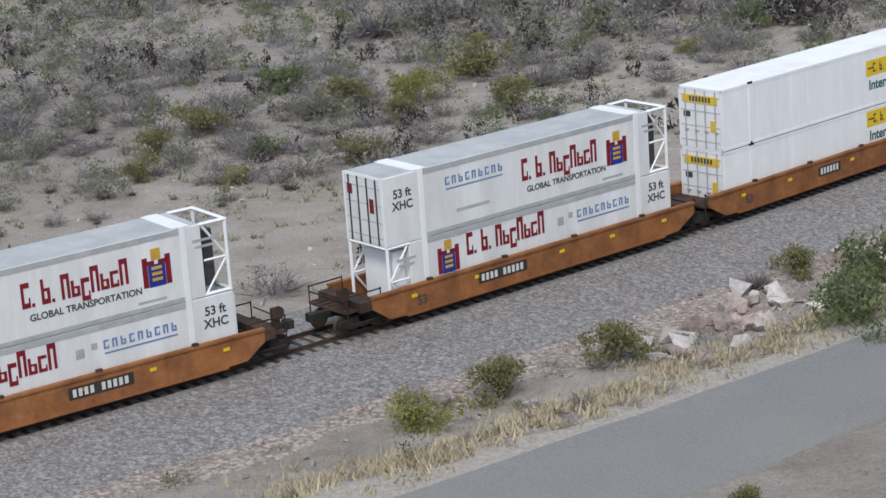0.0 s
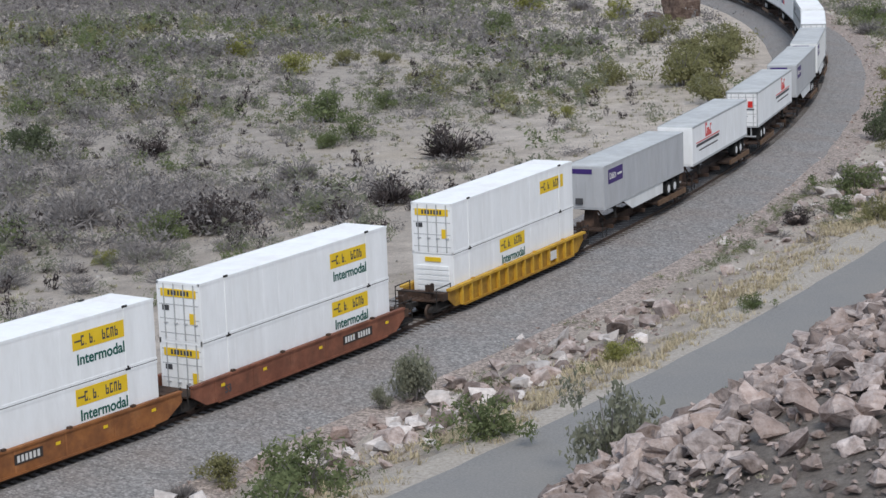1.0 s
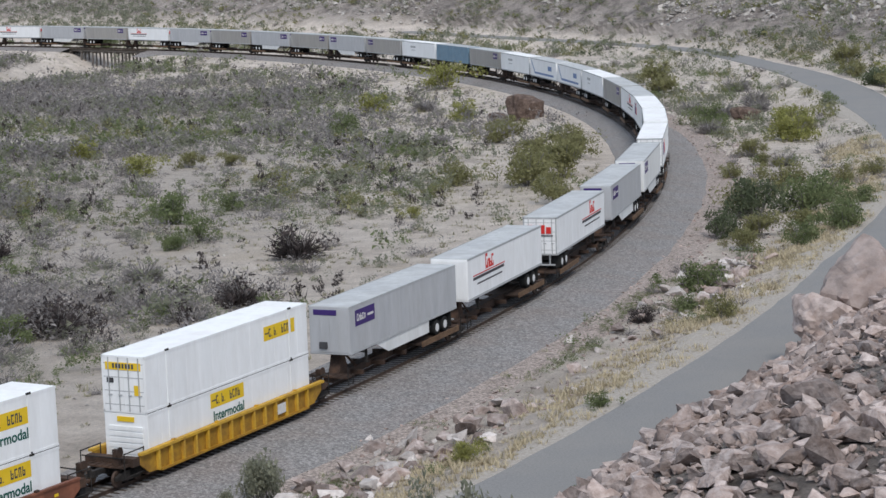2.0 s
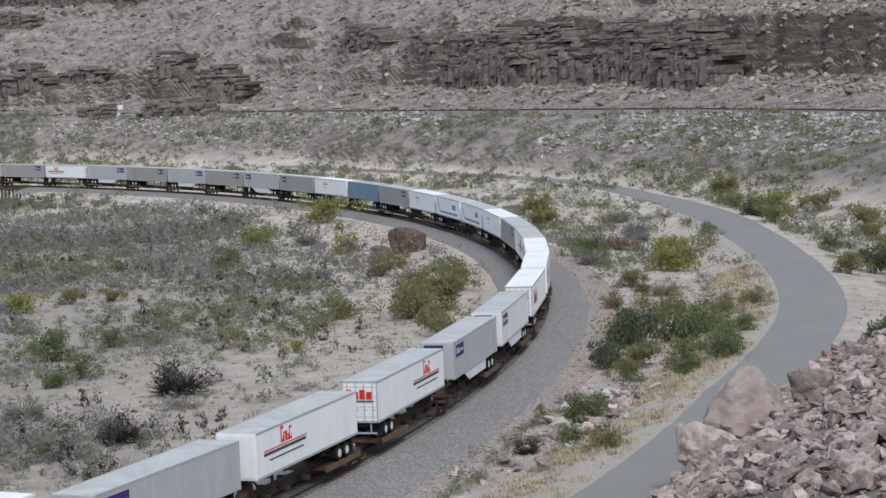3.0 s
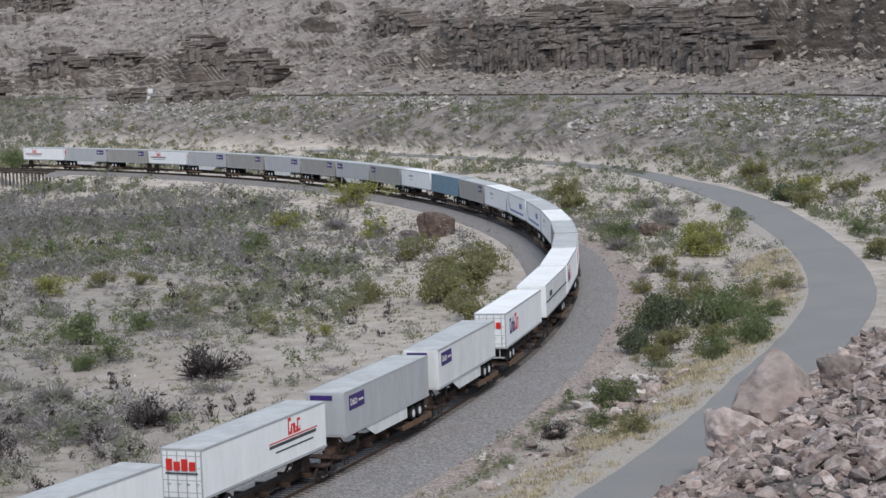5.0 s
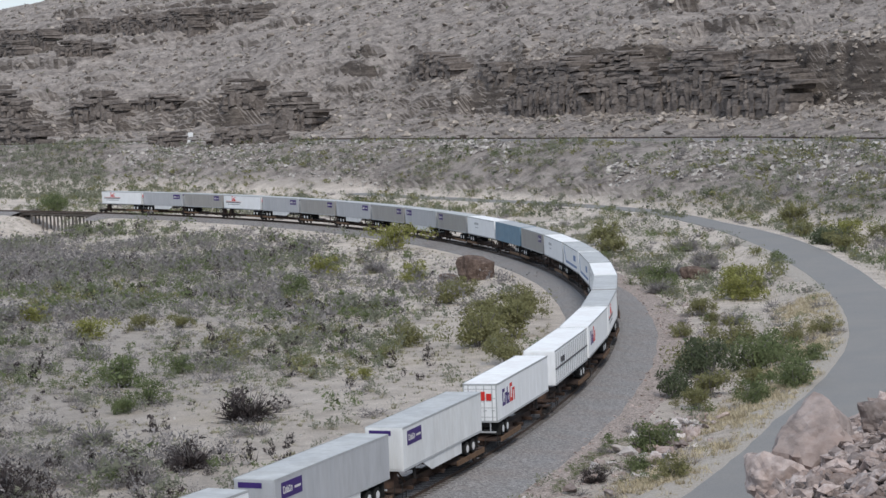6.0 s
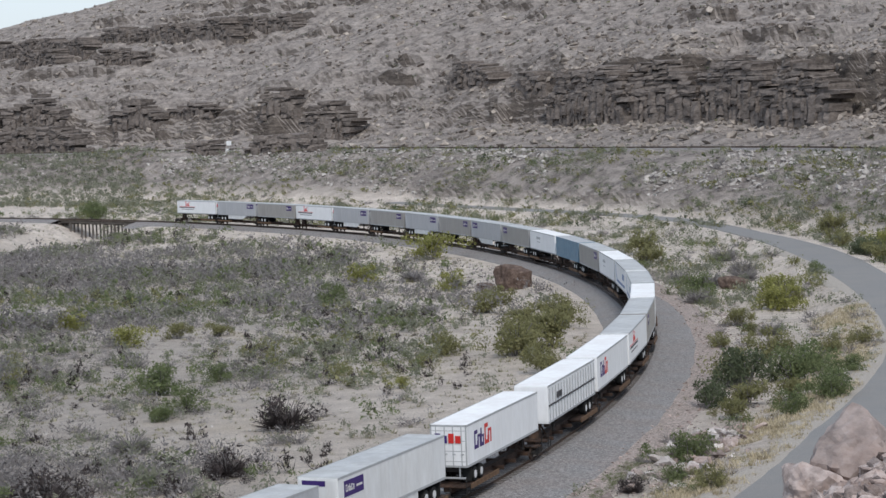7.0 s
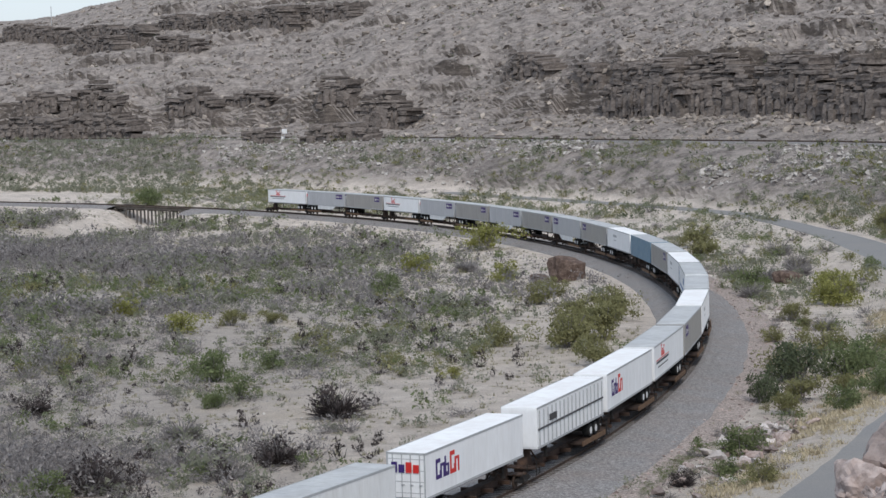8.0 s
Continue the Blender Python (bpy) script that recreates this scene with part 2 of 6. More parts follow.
FOOT_EL = [-0.95, -0.95, -0.95, -0.82, -0.84, -0.92, -0.95]
TOP_AZ = [-60, -11.4, -8.5, -7.6, -6.5, -5.5, -3.4, -1.5, -0.5, 1.0, 2.6, 4.0, 4.5, 7.5, 8.5, 9.1, 9.7, 11.2, 16, 60]
TOP_EL = [-0.2, -0.16, -0.15, -0.45, -0.20, -0.5, -0.10, -0.3, -0.6, -0.5, -0.15, 0.2, 0.6, 0.88, 0.72, 0.25, 0.6, 0.65, 0.7, 0.5]
SKY_AZ = [-60, -20, -11.3, -10.0, -9.2, -7.8, -5, 0, 60]
SKY_EL = [1.3, 1.6, 1.90, 1.98, 2.22, 2.5, 3.0, 3.9, 4.5]
BENCH_Z = 11.7


def bench_distance(az):
    return (EYE.z - BENCH_Z) / np.tan(np.radians(np.interp(az, BENCH_AZ, BENCH_EL)))


def ground_z(x, y):
    """The height of the ground: flats inside the curve, the road's shelf, the rubble bank, the benched hillside beyond."""
    x, y = np.asarray(x, float), np.asarray(y, float)
    s, r = track_sr(x, y)
    az, d = np.degrees(np.arctan2(x, y)), np.hypot(x, y)
    z = -1.0 + 0.55 * fbm(x / 45, y / 45) + 0.22 * fbm(x / 9, y / 9, 3) - 0.5 * sm(-12, -45, r)
    gully = np.exp(-((s - 271 - np.where(r < 0, 0.95, 0.25) * (r + 2)) / 17) ** 4) * sm(-78, -48, r) * sm(30, 8, r)
    z = z - 3.6 * gully
    near = sm(12.5, 8.5, np.abs(r)) * (1 - gully)
    z = z * (1 - near) + -0.82 * near
    left, right = np.interp(s, ROAD_S, ROAD_L), np.interp(s, ROAD_S, ROAD_R)
    shelf = sm(left - 8, left - 1, r) * sm(right + 7, right + 0.5, r)
    level = 0.30 + 0.05 * vnoise(x / 3, y / 3)
    z = z * (1 - shelf) + level * shelf
    q = r - right - 0.8
    bank = sm(-232, -192, s) * sm(-78, -118, s)
    up = np.clip(q, 0, None)
    z = z + (bank * 10.5 + (1 - bank) * 1.4) * (1 - np.exp(-up / (8.0 + (1 - bank) * 14))) * sm(400, 250, np.abs(s))
    z = z + 24.6 * np.exp(-(d / 13.0) ** 2)
    # hillside
    db = bench_distance(az)
    w = d - db
    ext = 95 + 25 * sm(3, 9, az)
    rise = sm(-ext, -2, w) * (BENCH_Z + 1.0)
    lump = sm(-ext, -ext * 0.6, w) * sm(-2, -18, w)
    z1 = z + np.minimum(rise, BENCH_Z + 1.0 - np.clip(z + 1, 0, 8) * sm(-ext, 0, w)) + lump * (1.6 * fbm(x / 22, y / 22) + 0.8 * fbm(x / 6, y / 6, 3))
    zf = EYE.z + np.tan(np.radians(np.interp(az, FOOT_AZ, FOOT_EL))) * (db + 70)
    zt = EYE.z + np.tan(np.radians(np.interp(az, TOP_AZ, TOP_EL))) * (db + 84)
    wob = 9 * fbm(x / 38, y / 38, 3) + 6 * fbm(az * 1.3, az * 0 + 3.3, 3) + 3.5 * fbm(x / 9, y / 9, 3) + 2.5 * vnoise(az * 4.5, az * 0 + 1.2) + 3.0 * fbm(x / 5, y / 5, 2)
    wc = w + wob * sm(10, 50, w)
    talus = BENCH_Z + (zf - BENCH_Z) * np.clip((wc - 9) / 61, 0, 1) ** 1.15
    c = np.clip((wc - 70) / 14, 0, 1)
    pc = c * 5 + 0.9 * fbm(az * 2.6, az * 0 + 5.5, 3) + 0.5 * fbm(x / 8, y / 8, 2)
    stair = (np.floor(pc) + sm(0.2, 0.95, pc - np.floor(pc))) / 5
    cliff = zf + (zt - zf) * np.clip(0.4 * c + 0.6 * np.clip(stair, 0, 1), 0, 1)
    zs = EYE.z + np.tan(np.radians(np.interp(az, SKY_AZ, SKY_EL))) * (db + 430)
    v = np.clip((wc - 84) / 340, 0, 1)
    ztm = EYE.z + np.tan(np.radians(np.interp(az, [-60, -3, 3, 8, 60], [-0.1, -0.15, 0.1, 0.75, 0.7]))) * (db + 84)
    far = sm(86, 150, wc)
    ztm = zt * (1 - far) + ztm * far
    slope = ztm + (zs - ztm) * v ** 0.92
    hill = np.where(wc < 70, talus, np.where(wc < 84, cliff, slope))
    broken = 0.1 + 1.3 * sm(0.0, 0.3, fbm(x / 60 + 9, y / 60, 3))
    ph = hill / 6.3 + 0.5 * fbm(x / 70, y / 70, 3)
    fr = ph - np.floor(ph)
    step = (sm(0.0, 0.28, fr) - fr) * 6.3 * broken
    hill = hill + step * 0.5 * sm(86, 120, wc)
    hill = hill + (2.2 * fbm(x / 26, y / 26, 4) + 0.9 * fbm(x / 5, y / 5, 3)) * sm(9, 30, w)
    back = sm(430, 700, w)
    hill = hill - back * 14
    keep = np.maximum(np.maximum(shelf * sm(268, 244, s), near), np.minimum(gully * 1.6, 1)) * sm(-14, -24, w)
    z1 = z1 * (1 - keep) + z * keep
    z1 = np.where(w > 0, hill, z1)
    fade = sm(75, 50, np.abs(az))
    return z * (1 - fade) + z1 * fade


def gz(x, y):
    return float(ground_z(x, y))


def add_mesh(name, verts, faces, material, parent=None, smooth=False):
    me = bpy.data.meshes.new(name)
    verts = np.asarray(verts, np.float32)
    me.vertices.add(len(verts))
    me.vertices.foreach_set("co", verts.ravel())
    faces = np.asarray(faces, np.int32)
    k = faces.shape[1]
    me.loops.add(faces.size)
    me.loops.foreach_set("vertex_index", faces.ravel())
    me.polygons.add(len(faces))
    me.polygons.foreach_set("loop_start", np.arange(0, faces.size, k, dtype=np.int32))
    me.polygons.foreach_set("loop_total", np.full(len(faces), k, np.int32))
    me.polygons.foreach_set("use_smooth", np.full(len(faces), smooth))
    me.update(calc_edges=True)
    me.validate()
    me.materials.append(material)
    ob = new(name, me)
    if parent:
        ob.parent = parent
    return ob


def grid_faces(nu, nv):
    i = (np.arange(nu - 1)[:, None] * nv + np.arange(nv - 1)[None, :]).ravel()
    return np.stack([i, i + nv, i + nv + 1, i + 1], 1)


def build_ground():
    az = np.concatenate([np.linspace(-180, -60, 25)[:-1], np.linspace(-60, -20, 40)[:-1], np.linspace(-20, 18, 330)[:-1], np.linspace(18, 60, 36)[:-1], np.linspace(60, 180, 25)])
    db = bench_distance(az)[:, None]
    near = np.concatenate([np.repeat(np.concatenate([[0.0], np.geomspace(0.6, 62, 28)])[None, :-1], len(az), 0), 62 + np.linspace(0, 1, 120)[None, :-1] * (db - 192)], 1)
    w = np.concatenate([np.linspace(-130, -10, 70)[:-1], np.linspace(-10, 12, 16)[:-1], np.linspace(12, 56, 34)[:-1], np.linspace(56, 104, 90)[:-1], np.linspace(104, 460, 140)[:-1], 460 + np.linspace(0, 1, 26) ** 2 * 3200])
    d = np.concatenate([near, db + w[None, :]], 1)
    x, y = d * np.sin(np.radians(az))[:, None], d * np.cos(np.radians(az))[:, None]
    v = np.stack([x, y, ground_z(x, y)], -1).reshape(-1, 3)
    ob = add_mesh("ground", v, grid_faces(*d.shape)[:, ::-1], M_GROUND, smooth=True)
    tagged(ob, "pale desert soil rising to a ledged rocky mesa", "ground", kind="structure")


build_ground()


def ribbon(name, ss, profile, material, label, kind="structure", z_of=None):
    """A band along the track: profile gives (r, z) across at each s."""
    rows = [[(*on_track(s, r), z) for r, z in profile(s)] for s in ss]
    v = np.array(rows)
    ob = add_mesh(name, v.reshape(-1, 3), grid_faces(*v.shape[:2])[:, ::-1], material)
    return tagged(ob, label, name.replace("_", " "), kind=kind)


def ballast_profile(s):
    j = 0.25 * float(vnoise(np.array(s / 5.0), np.array(3.3)))
    w = 4.6 + 1.2 * float(sm(-60, -150, s)) + j
    return [(-w - 1.6, -1.4), (-w + 0.5, -0.66 + j * 0.2), (-2.2, -0.30), (-1.75, -0.20), (0, -0.18), (1.75, -0.20), (2.2, -0.30), (w - 0.3, -0.62 + j * 0.2), (w + 0.9, -0.80 + j * 0.2), (w + 3.0, -1.35)]


ribbon("ballast_bed", np.linspace(-330, 257, 400), ballast_profile, M_BALLAST, "grey crushed-stone ballast bed under the track")
ribbon("ballast_bed", np.linspace(288, 460, 120), ballast_profile, M_BALLAST, "grey crushed-stone ballast bed under the track")
for r0 in (-0.75, 0.75):
    ribbon("rail", np.linspace(-330, 460, 420), lambda s: [(r0 - 0.075, -0.17), (r0 - 0.07, -0.15), (r0 - 0.02, -0.13), (r0 - 0.036, -0.03), (r0 - 0.03, 0), (r0 + 0.03, 0), (r0 + 0.036, -0.03), (r0 + 0.02, -0.13), (r0 + 0.07, -0.15), (r0 + 0.075, -0.17)], M_RAIL, "rusty steel rail on timber ties")


def box_verts(x0, x1, y0, y1, z0, z1):
    return [(x, y, z) for x in (x0, x1) for y in (y0, y1) for z in (z0, z1)]


BOX_F = [(0, 1, 3, 2), (4, 6, 7, 5), (0, 4, 5, 1), (2, 3, 7, 6), (0, 2, 6, 4), (1, 5, 7, 3)]


def build_ties():
    v, f = [], []
    base = np.array(box_verts(-0.11, 0.11, -1.3, 1.3, -0.36, -0.175))
    for i, s in enumerate(np.arange(-300, 450, 0.6)):
        m = np.array(track_pose(s))
        f += [[a + 8 * i for a in q] for q in BOX_F]
        v.append(base @ m[:3, :3].T + m[:3, 3])
    ob = add_mesh("railway_ties", np.concatenate(v), f, M_TIE)
    tagged(ob, "dark timber ties bedded in grey ballast", "railway ties", kind="stuff")


build_ties()


def road_profile(s):
    a, b = np.interp(s, ROAD_S, ROAD_L), np.interp(s, ROAD_S, ROAD_R)
    j = 0.18 * float(vnoise(np.array(s / 2.3), np.array(8.8)))
    return [(a + j - 0.15, 0.22), (a + j, 0.40), ((a + b) / 2, 0.46), (b + j, 0.40), (b + j + 0.15, 0.22)]


ribbon("road", np.linspace(-420, 248, 470), road_profile, M_ROAD, "worn grey two-lane asphalt road without markings")


def shoulder_profile(s):
    a = float(np.interp(s, ROAD_S, ROAD_L))
    j = float(vnoise(np.array(s / 1.7), np.array(2.2))) + 1.2 * float(vnoise(np.array(s / 9.0), np.array(6.1)))
    return [(a - 2.4 + j, 0.16), (a - 1.6 + j, 0.36), (a + 0.35, 0.385), (a + 0.5, 0.2)]


ribbon("road_shoulder", np.linspace(-420, 60, 420), shoulder_profile, M_GRAVEL, "pale gravel shoulder beside the asphalt")

M_PATH = mat("reddish_path_gravel", [(0.32, (0.22, 0.18, 0.16)), (0.5, (0.33, 0.278, 0.25)), (0.68, (0.46, 0.395, 0.355))], 6.0, 0.95, bump=0.03, bump_scale=8, space="world", detail=10)
stone_cells(M_PATH, 6.0, 0.35)


def path_profile(s):
    j = 0.9 * float(vnoise(np.array(s / 2.1), np.array(4.4))) + 1.0 * float(vnoise(np.array(s / 11.0), np.array(7.3)))
    return [(4.4, -0.95), (5.4, -0.79), (7.6 + j * 0.5, -0.775), (8.6 + j, -0.80), (9.5 + j, -0.95)]


ribbon("service_path", np.linspace(-330, 90, 420), path_profile, M_PATH, "reddish gravel service path beside the ballast")

# ---------- the train: materials ----------
M_WHITE = mat("white_painted_steel", [(0.35, (0.79, 0.80, 0.81)), (0.65, (0.85, 0.86, 0.87))], 0.6, 0.4, dirt=(0.52, 0.51, 0.49), dirt_scale=1.1, dirt_amount=0.3, stretch=(1, 1, 0.25))
M_ROOF = mat("white_weathered_roof", [(0.35, (0.80, 0.81, 0.81)), (0.65, (0.86, 0.87, 0.87))], 0.7, 0.5, dirt=(0.52, 0.43, 0.40), dirt_scale=0.5, dirt_amount=0.35)
M_OLDWHITE = mat("old_reefer_white", [(0.35, (0.66, 0.67, 0.67)), (0.65, (0.76, 0.77, 0.77))], 0.6, 0.5, dirt=(0.42, 0.40, 0.37), dirt_scale=0.8, dirt_amount=0.4, stretch=(1, 1, 0.25))
M_GREYROOF = mat("grey_sheet_roof", [(0.35, (0.40, 0.41, 0.42)), (0.65, (0.52, 0.53, 0.53))], 0.5, 0.5, dirt=(0.30, 0.29, 0.27), dirt_scale=0.6, dirt_amount=0.5)
M_GREY = mat("grey_aluminium_sheet", [(0.35, (0.40, 0.41, 0.43)), (0.65, (0.48, 0.49, 0.51))], 0.8, 0.4, dirt=(0.28, 0.27, 0.26), dirt_scale=0.7, dirt_amount=0.35, stretch=(1, 1, 0.25))
M_TAUPE = mat("taupe_grey_sheet", [(0.35, (0.30, 0.29, 0.28)), (0.65, (0.37, 0.36, 0.34))], 0.8, 0.45, dirt=(0.22, 0.20, 0.18), dirt_scale=0.7, dirt_amount=0.4, stretch=(1, 1, 0.25))
M_BLUE = mat("faded_blue_paint", [(0.35, (0.12, 0.21, 0.29)), (0.65, (0.17, 0.28, 0.37))], 0.8, 0.45, dirt=(0.25, 0.28, 0.30), dirt_scale=0.7, dirt_amount=0.4)
M_TRIM = mat("grey_trim", [(0.3, (0.34, 0.35, 0.36)), (0.7, (0.45, 0.46, 0.47))], 2, 0.45)
M_DARK = mat("dark_undergear", [(0.3, (0.015, 0.014, 0.014)), (0.7, (0.05, 0.045, 0.042))], 3, 0.8)
M_BLACK = mat("black_seal", [(0.3, (0.02, 0.02, 0.02)), (0.7, (0.035, 0.035, 0.035))], 3, 0.7)
M_BROWN = mat("rust_orange_paint", [(0.32, (0.24, 0.095, 0.035)), (0.55, (0.33, 0.135, 0.05)), (0.75, (0.40, 0.18, 0.075))], 1.1, 0.6, dirt=(0.12, 0.055, 0.035), dirt_scale=0.8, dirt_amount=0.75, rand=0.12)
M_RUSTRED = mat("red_brown_paint", [(0.32, (0.16, 0.062, 0.04)), (0.6, (0.25, 0.10, 0.062)), (0.78, (0.30, 0.135, 0.085))], 1.1, 0.6, dirt=(0.09, 0.048, 0.035), dirt_scale=0.9, dirt_amount=0.75)
M_YCAR = mat("yellow_car_paint", [(0.35, (0.52, 0.30, 0.03)), (0.65, (0.64, 0.39, 0.05))], 1.1, 0.55, dirt=(0.26, 0.14, 0.05), dirt_scale=1.2, dirt_amount=0.7)
# the yellow car paint darkened: shade between the ribs put into the colour, plus dirt
M_YPANEL = mat("shaded_dirty_yellow_panel", [(0.35, (0.30, 0.155, 0.02)), (0.65, (0.46, 0.26, 0.035))], 1.1, 0.6, dirt=(0.13, 0.07, 0.035), dirt_scale=1.0, dirt_amount=0.75)
M_SPINE = mat("rusty_flatcar_steel", [(0.32, (0.035, 0.025, 0.021)), (0.55, (0.075, 0.047, 0.035)), (0.75, (0.13, 0.075, 0.048))], 1.6, 0.75, dirt=(0.03, 0.026, 0.024), dirt_scale=0.6, dirt_amount=0.7)
M_TAN = mat("weathered_deck_edge", [(0.32, (0.09, 0.055, 0.036)), (0.7, (0.19, 0.12, 0.075))], 2.0, 0.75)
M_TYRE = mat("black_tyre_rubber", [(0.3, (0.012, 0.012, 0.012)), (0.7, (0.03, 0.03, 0.03))], 5, 0.85)
M_HUB = mat("white_steel_wheel", [(0.3, (0.55, 0.55, 0.55)), (0.7, (0.72, 0.72, 0.72))], 5, 0.45)
M_YSIGN = mat("yellow_sign_film", [(0.3, (0.70, 0.46, 0.02)), (0.7, (0.76, 0.52, 0.04))], 2, 0.4)
M_GREENINK = mat("dark_green_lettering", [(0.3, (0.005, 0.085, 0.065)), (0.7, (0.008, 0.10, 0.08))], 2, 0.5)
M_INK = mat("dark_grey_lettering", [(0.3, (0.05, 0.05, 0.055)), (0.7, (0.08, 0.08, 0.085))], 2, 0.5)
M_MAROON = mat("maroon_lettering", [(0.3, (0.17, 0.012, 0.022)), (0.7, (0.22, 0.02, 0.03))], 2, 0.5)
M_SKYINK = mat("blue_grey_lettering", [(0.3, (0.13, 0.20, 0.38)), (0.7, (0.18, 0.26, 0.44))], 2, 0.5)
M_PURPLE = mat("purple_film", [(0.3, (0.045, 0.025, 0.13)), (0.7, (0.06, 0.035, 0.17))], 2, 0.4)
M_SCARLET = mat("red_film", [(0.3, (0.55, 0.03, 0.03)), (0.7, (0.62, 0.05, 0.04))], 2, 0.4)
M_GOLD = mat("gold_film", [(0.3, (0.50, 0.30, 0.04)), (0.7, (0.58, 0.36, 0.06))], 2, 0.4)
M_ROYAL = mat("royal_blue_film", [(0.3, (0.02, 0.03, 0.22)), (0.7, (0.03, 0.05, 0.28))], 2, 0.4)
M_PLATE = mat("black_number_panel", [(0.3, (0.035, 0.03, 0.028)), (0.7, (0.06, 0.05, 0.045))], 3, 0.6)
M_CHALK = mat("white_stencil", [(0.3, (0.55, 0.54, 0.52)), (0.7, (0.68, 0.67, 0.65))], 3, 0.6)


# ---------- the train: building blocks ----------
class Shape:
    """Collects boxes, bars and drums into one mesh."""

    def __init__(self):
        self.v, self.f = [], []

    def box(self, x0, x1, y0, y1, z0, z1, bevel=0.0):
        n = len(self.v)
        if not bevel:
            self.v += box_verts(x0, x1, y0, y1, z0, z1)
            self.f += [tuple(a + n for a in q) for q in BOX_F]
            return self
        b = bevel
        xs, ys, zs = (x0, x1), (y0, y1), (z0, z1)
        bm = bmesh.new()
        pts = []
        for i in (0, 1):
            for j in (0, 1):
                for k in (0, 1):
                    sx, sy, sz = (1 - 2 * i) * b, (1 - 2 * j) * b, (1 - 2 * k) * b
                    pts += [(xs[i] + sx, ys[j] + sy, zs[k]), (xs[i] + sx, ys[j], zs[k] + sz), (xs[i], ys[j] + sy, zs[k] + sz)]
        for p in pts:
            bm.verts.new(p)
        r = bmesh.ops.convex_hull(bm, input=list(bm.verts))
        bmesh.ops.dissolve_limit(bm, angle_limit=0.01, verts=list(bm.verts), edges=list(bm.edges))
        bm.verts.index_update()
        self.v += [tuple(q.co) for q in bm.verts]
        self.f += [tuple(q.index + n for q in fc.verts) for fc in bm.faces]
        bm.free()
        return self

    def prism(self, pts, y0, y1):
        """An outline in x and z, drawn out from y0 to y1."""
        n, k = len(self.v), len(pts)
        self.v += [(x, y0, z) for x, z in pts] + [(x, y1, z) for x, z in pts]
        self.f += [tuple(n + i for i in range(k)), tuple(n + k + i for i in reversed(range(k)))]
        self.f += [(n + i, n + k + i, n + k + (i + 1) % k, n + (i + 1) % k) for i in range(k)]
        return self

    def drum(self, x, y0, y1, z, rad, seg=14, rim=0.0):
        n = len(self.v)
        rings = [(y0, rad - rim), (y0 + rim, rad), (y1 - rim, rad), (y1, rad - rim)] if rim else [(y0, rad), (y1, rad)]
        for y, q in rings:
            self.v += [(x + q * math.cos(2 * math.pi * i / seg), y, z + q * math.sin(2 * math.pi * i / seg)) for i in range(seg)]
        for a in range(len(rings) - 1):
            self.f += [(n + a * seg + i, n + a * seg + (i + 1) % seg, n + (a + 1) * seg + (i + 1) % seg, n + (a + 1) * seg + i) for i in range(seg)]
        self.f += [tuple(n + i for i in reversed(range(seg))), tuple(n + (len(rings) - 1) * seg + i for i in range(seg))]
        return self

    def bar(self, a, b, w=0.06):
        a, b = Vector(a), Vector(b)
        d = (b - a).normalized()
        u = d.orthogonal().normalized() * w / 2
        q = d.cross(u)
        n = len(self.v)
        self.v += [tuple(p + s * u + t * q) for p in (a, b) for s, t in ((1, 1), (1, -1), (-1, -1), (-1, 1))]
        self.f += [(n, n + 1, n + 2, n + 3), (n + 7, n + 6, n + 5, n + 4)] + [(n + i, n + 4 + i, n + 4 + (i + 1) % 4, n + (i + 1) % 4) for i in range(4)]
        return self

    def mesh(self, name, material):
        me = bpy.data.meshes.new(name)
        me.from_pydata(self.v, [], self.f)
        bm = bmesh.new()
        bm.from_mesh(me)
        bmesh.ops.recalc_face_normals(bm, faces=list(bm.faces))
        bm.to_mesh(me)
        bm.free()
        me.materials.append(material)
        return me


def part(name, shape, material, parent, label=""):
    ob = new(name, shape.mesh(name, material))
    ob.parent = parent
    return tagged(ob, label) if label else ob


HALF_L, HALF_W = 8.07, 1.30


def side_box(shape, side, cx, cz, u0, u1, v0, v1, proud=0.014, y=HALF_W):
    """A thin piece on a long side; u runs to the reader's right, v up."""
    d = 1 if side < 0 else -1
    xs = sorted((cx + u0 * d, cx + u1 * d))
    ys = sorted((side * y, side * (y + proud)))
    return shape.box(xs[0], xs[1], ys[0], ys[1], cz + v0, cz + v1)


def end_box(shape, end, cy, cz, u0, u1, v0, v1, proud=0.014, x=HALF_L):
    d = -1 if end < 0 else 1
    ys = sorted((cy + u0 * d, cy + u1 * d))
    xs = sorted((end * x, end * (x + proud)))
    return shape.box(xs[0], xs[1], ys[0], ys[1], cz + v0, cz + v1)


TEXT_CACHE = {}


def text_mesh(words, size, material):
    key = (words, size, material.name)
    if key not in TEXT_CACHE:
        cu = bpy.data.curves.new("lettering", "FONT")
        cu.body, cu.size, cu.align_x, cu.extrude, cu.offset = words, size, "CENTER", 0.003, size * 0.022
        ob = new("lettering", cu)
        bpy.context.view_layer.update()
        me = bpy.data.meshes.new_from_object(ob.evaluated_get(bpy.context.evaluated_depsgraph_get()))
        bpy.data.objects.remove(ob)
        me.materials.clear()
        me.materials.append(material)
        TEXT_CACHE[key] = me
    return TEXT_CACHE[key]


def side_text(parent, side, cx, z, words, size, material, y=HALF_W + 0.012):
    ob = new("lettering", text_mesh(words, size, material))
    ob.parent = parent
    ob.matrix_local = Matrix.Translation((cx, side * y, z)) @ Matrix.Rotation(0 if side < 0 else math.pi, 4, "Z") @ Matrix.Rotation(math.pi / 2, 4, "X")
    return ob


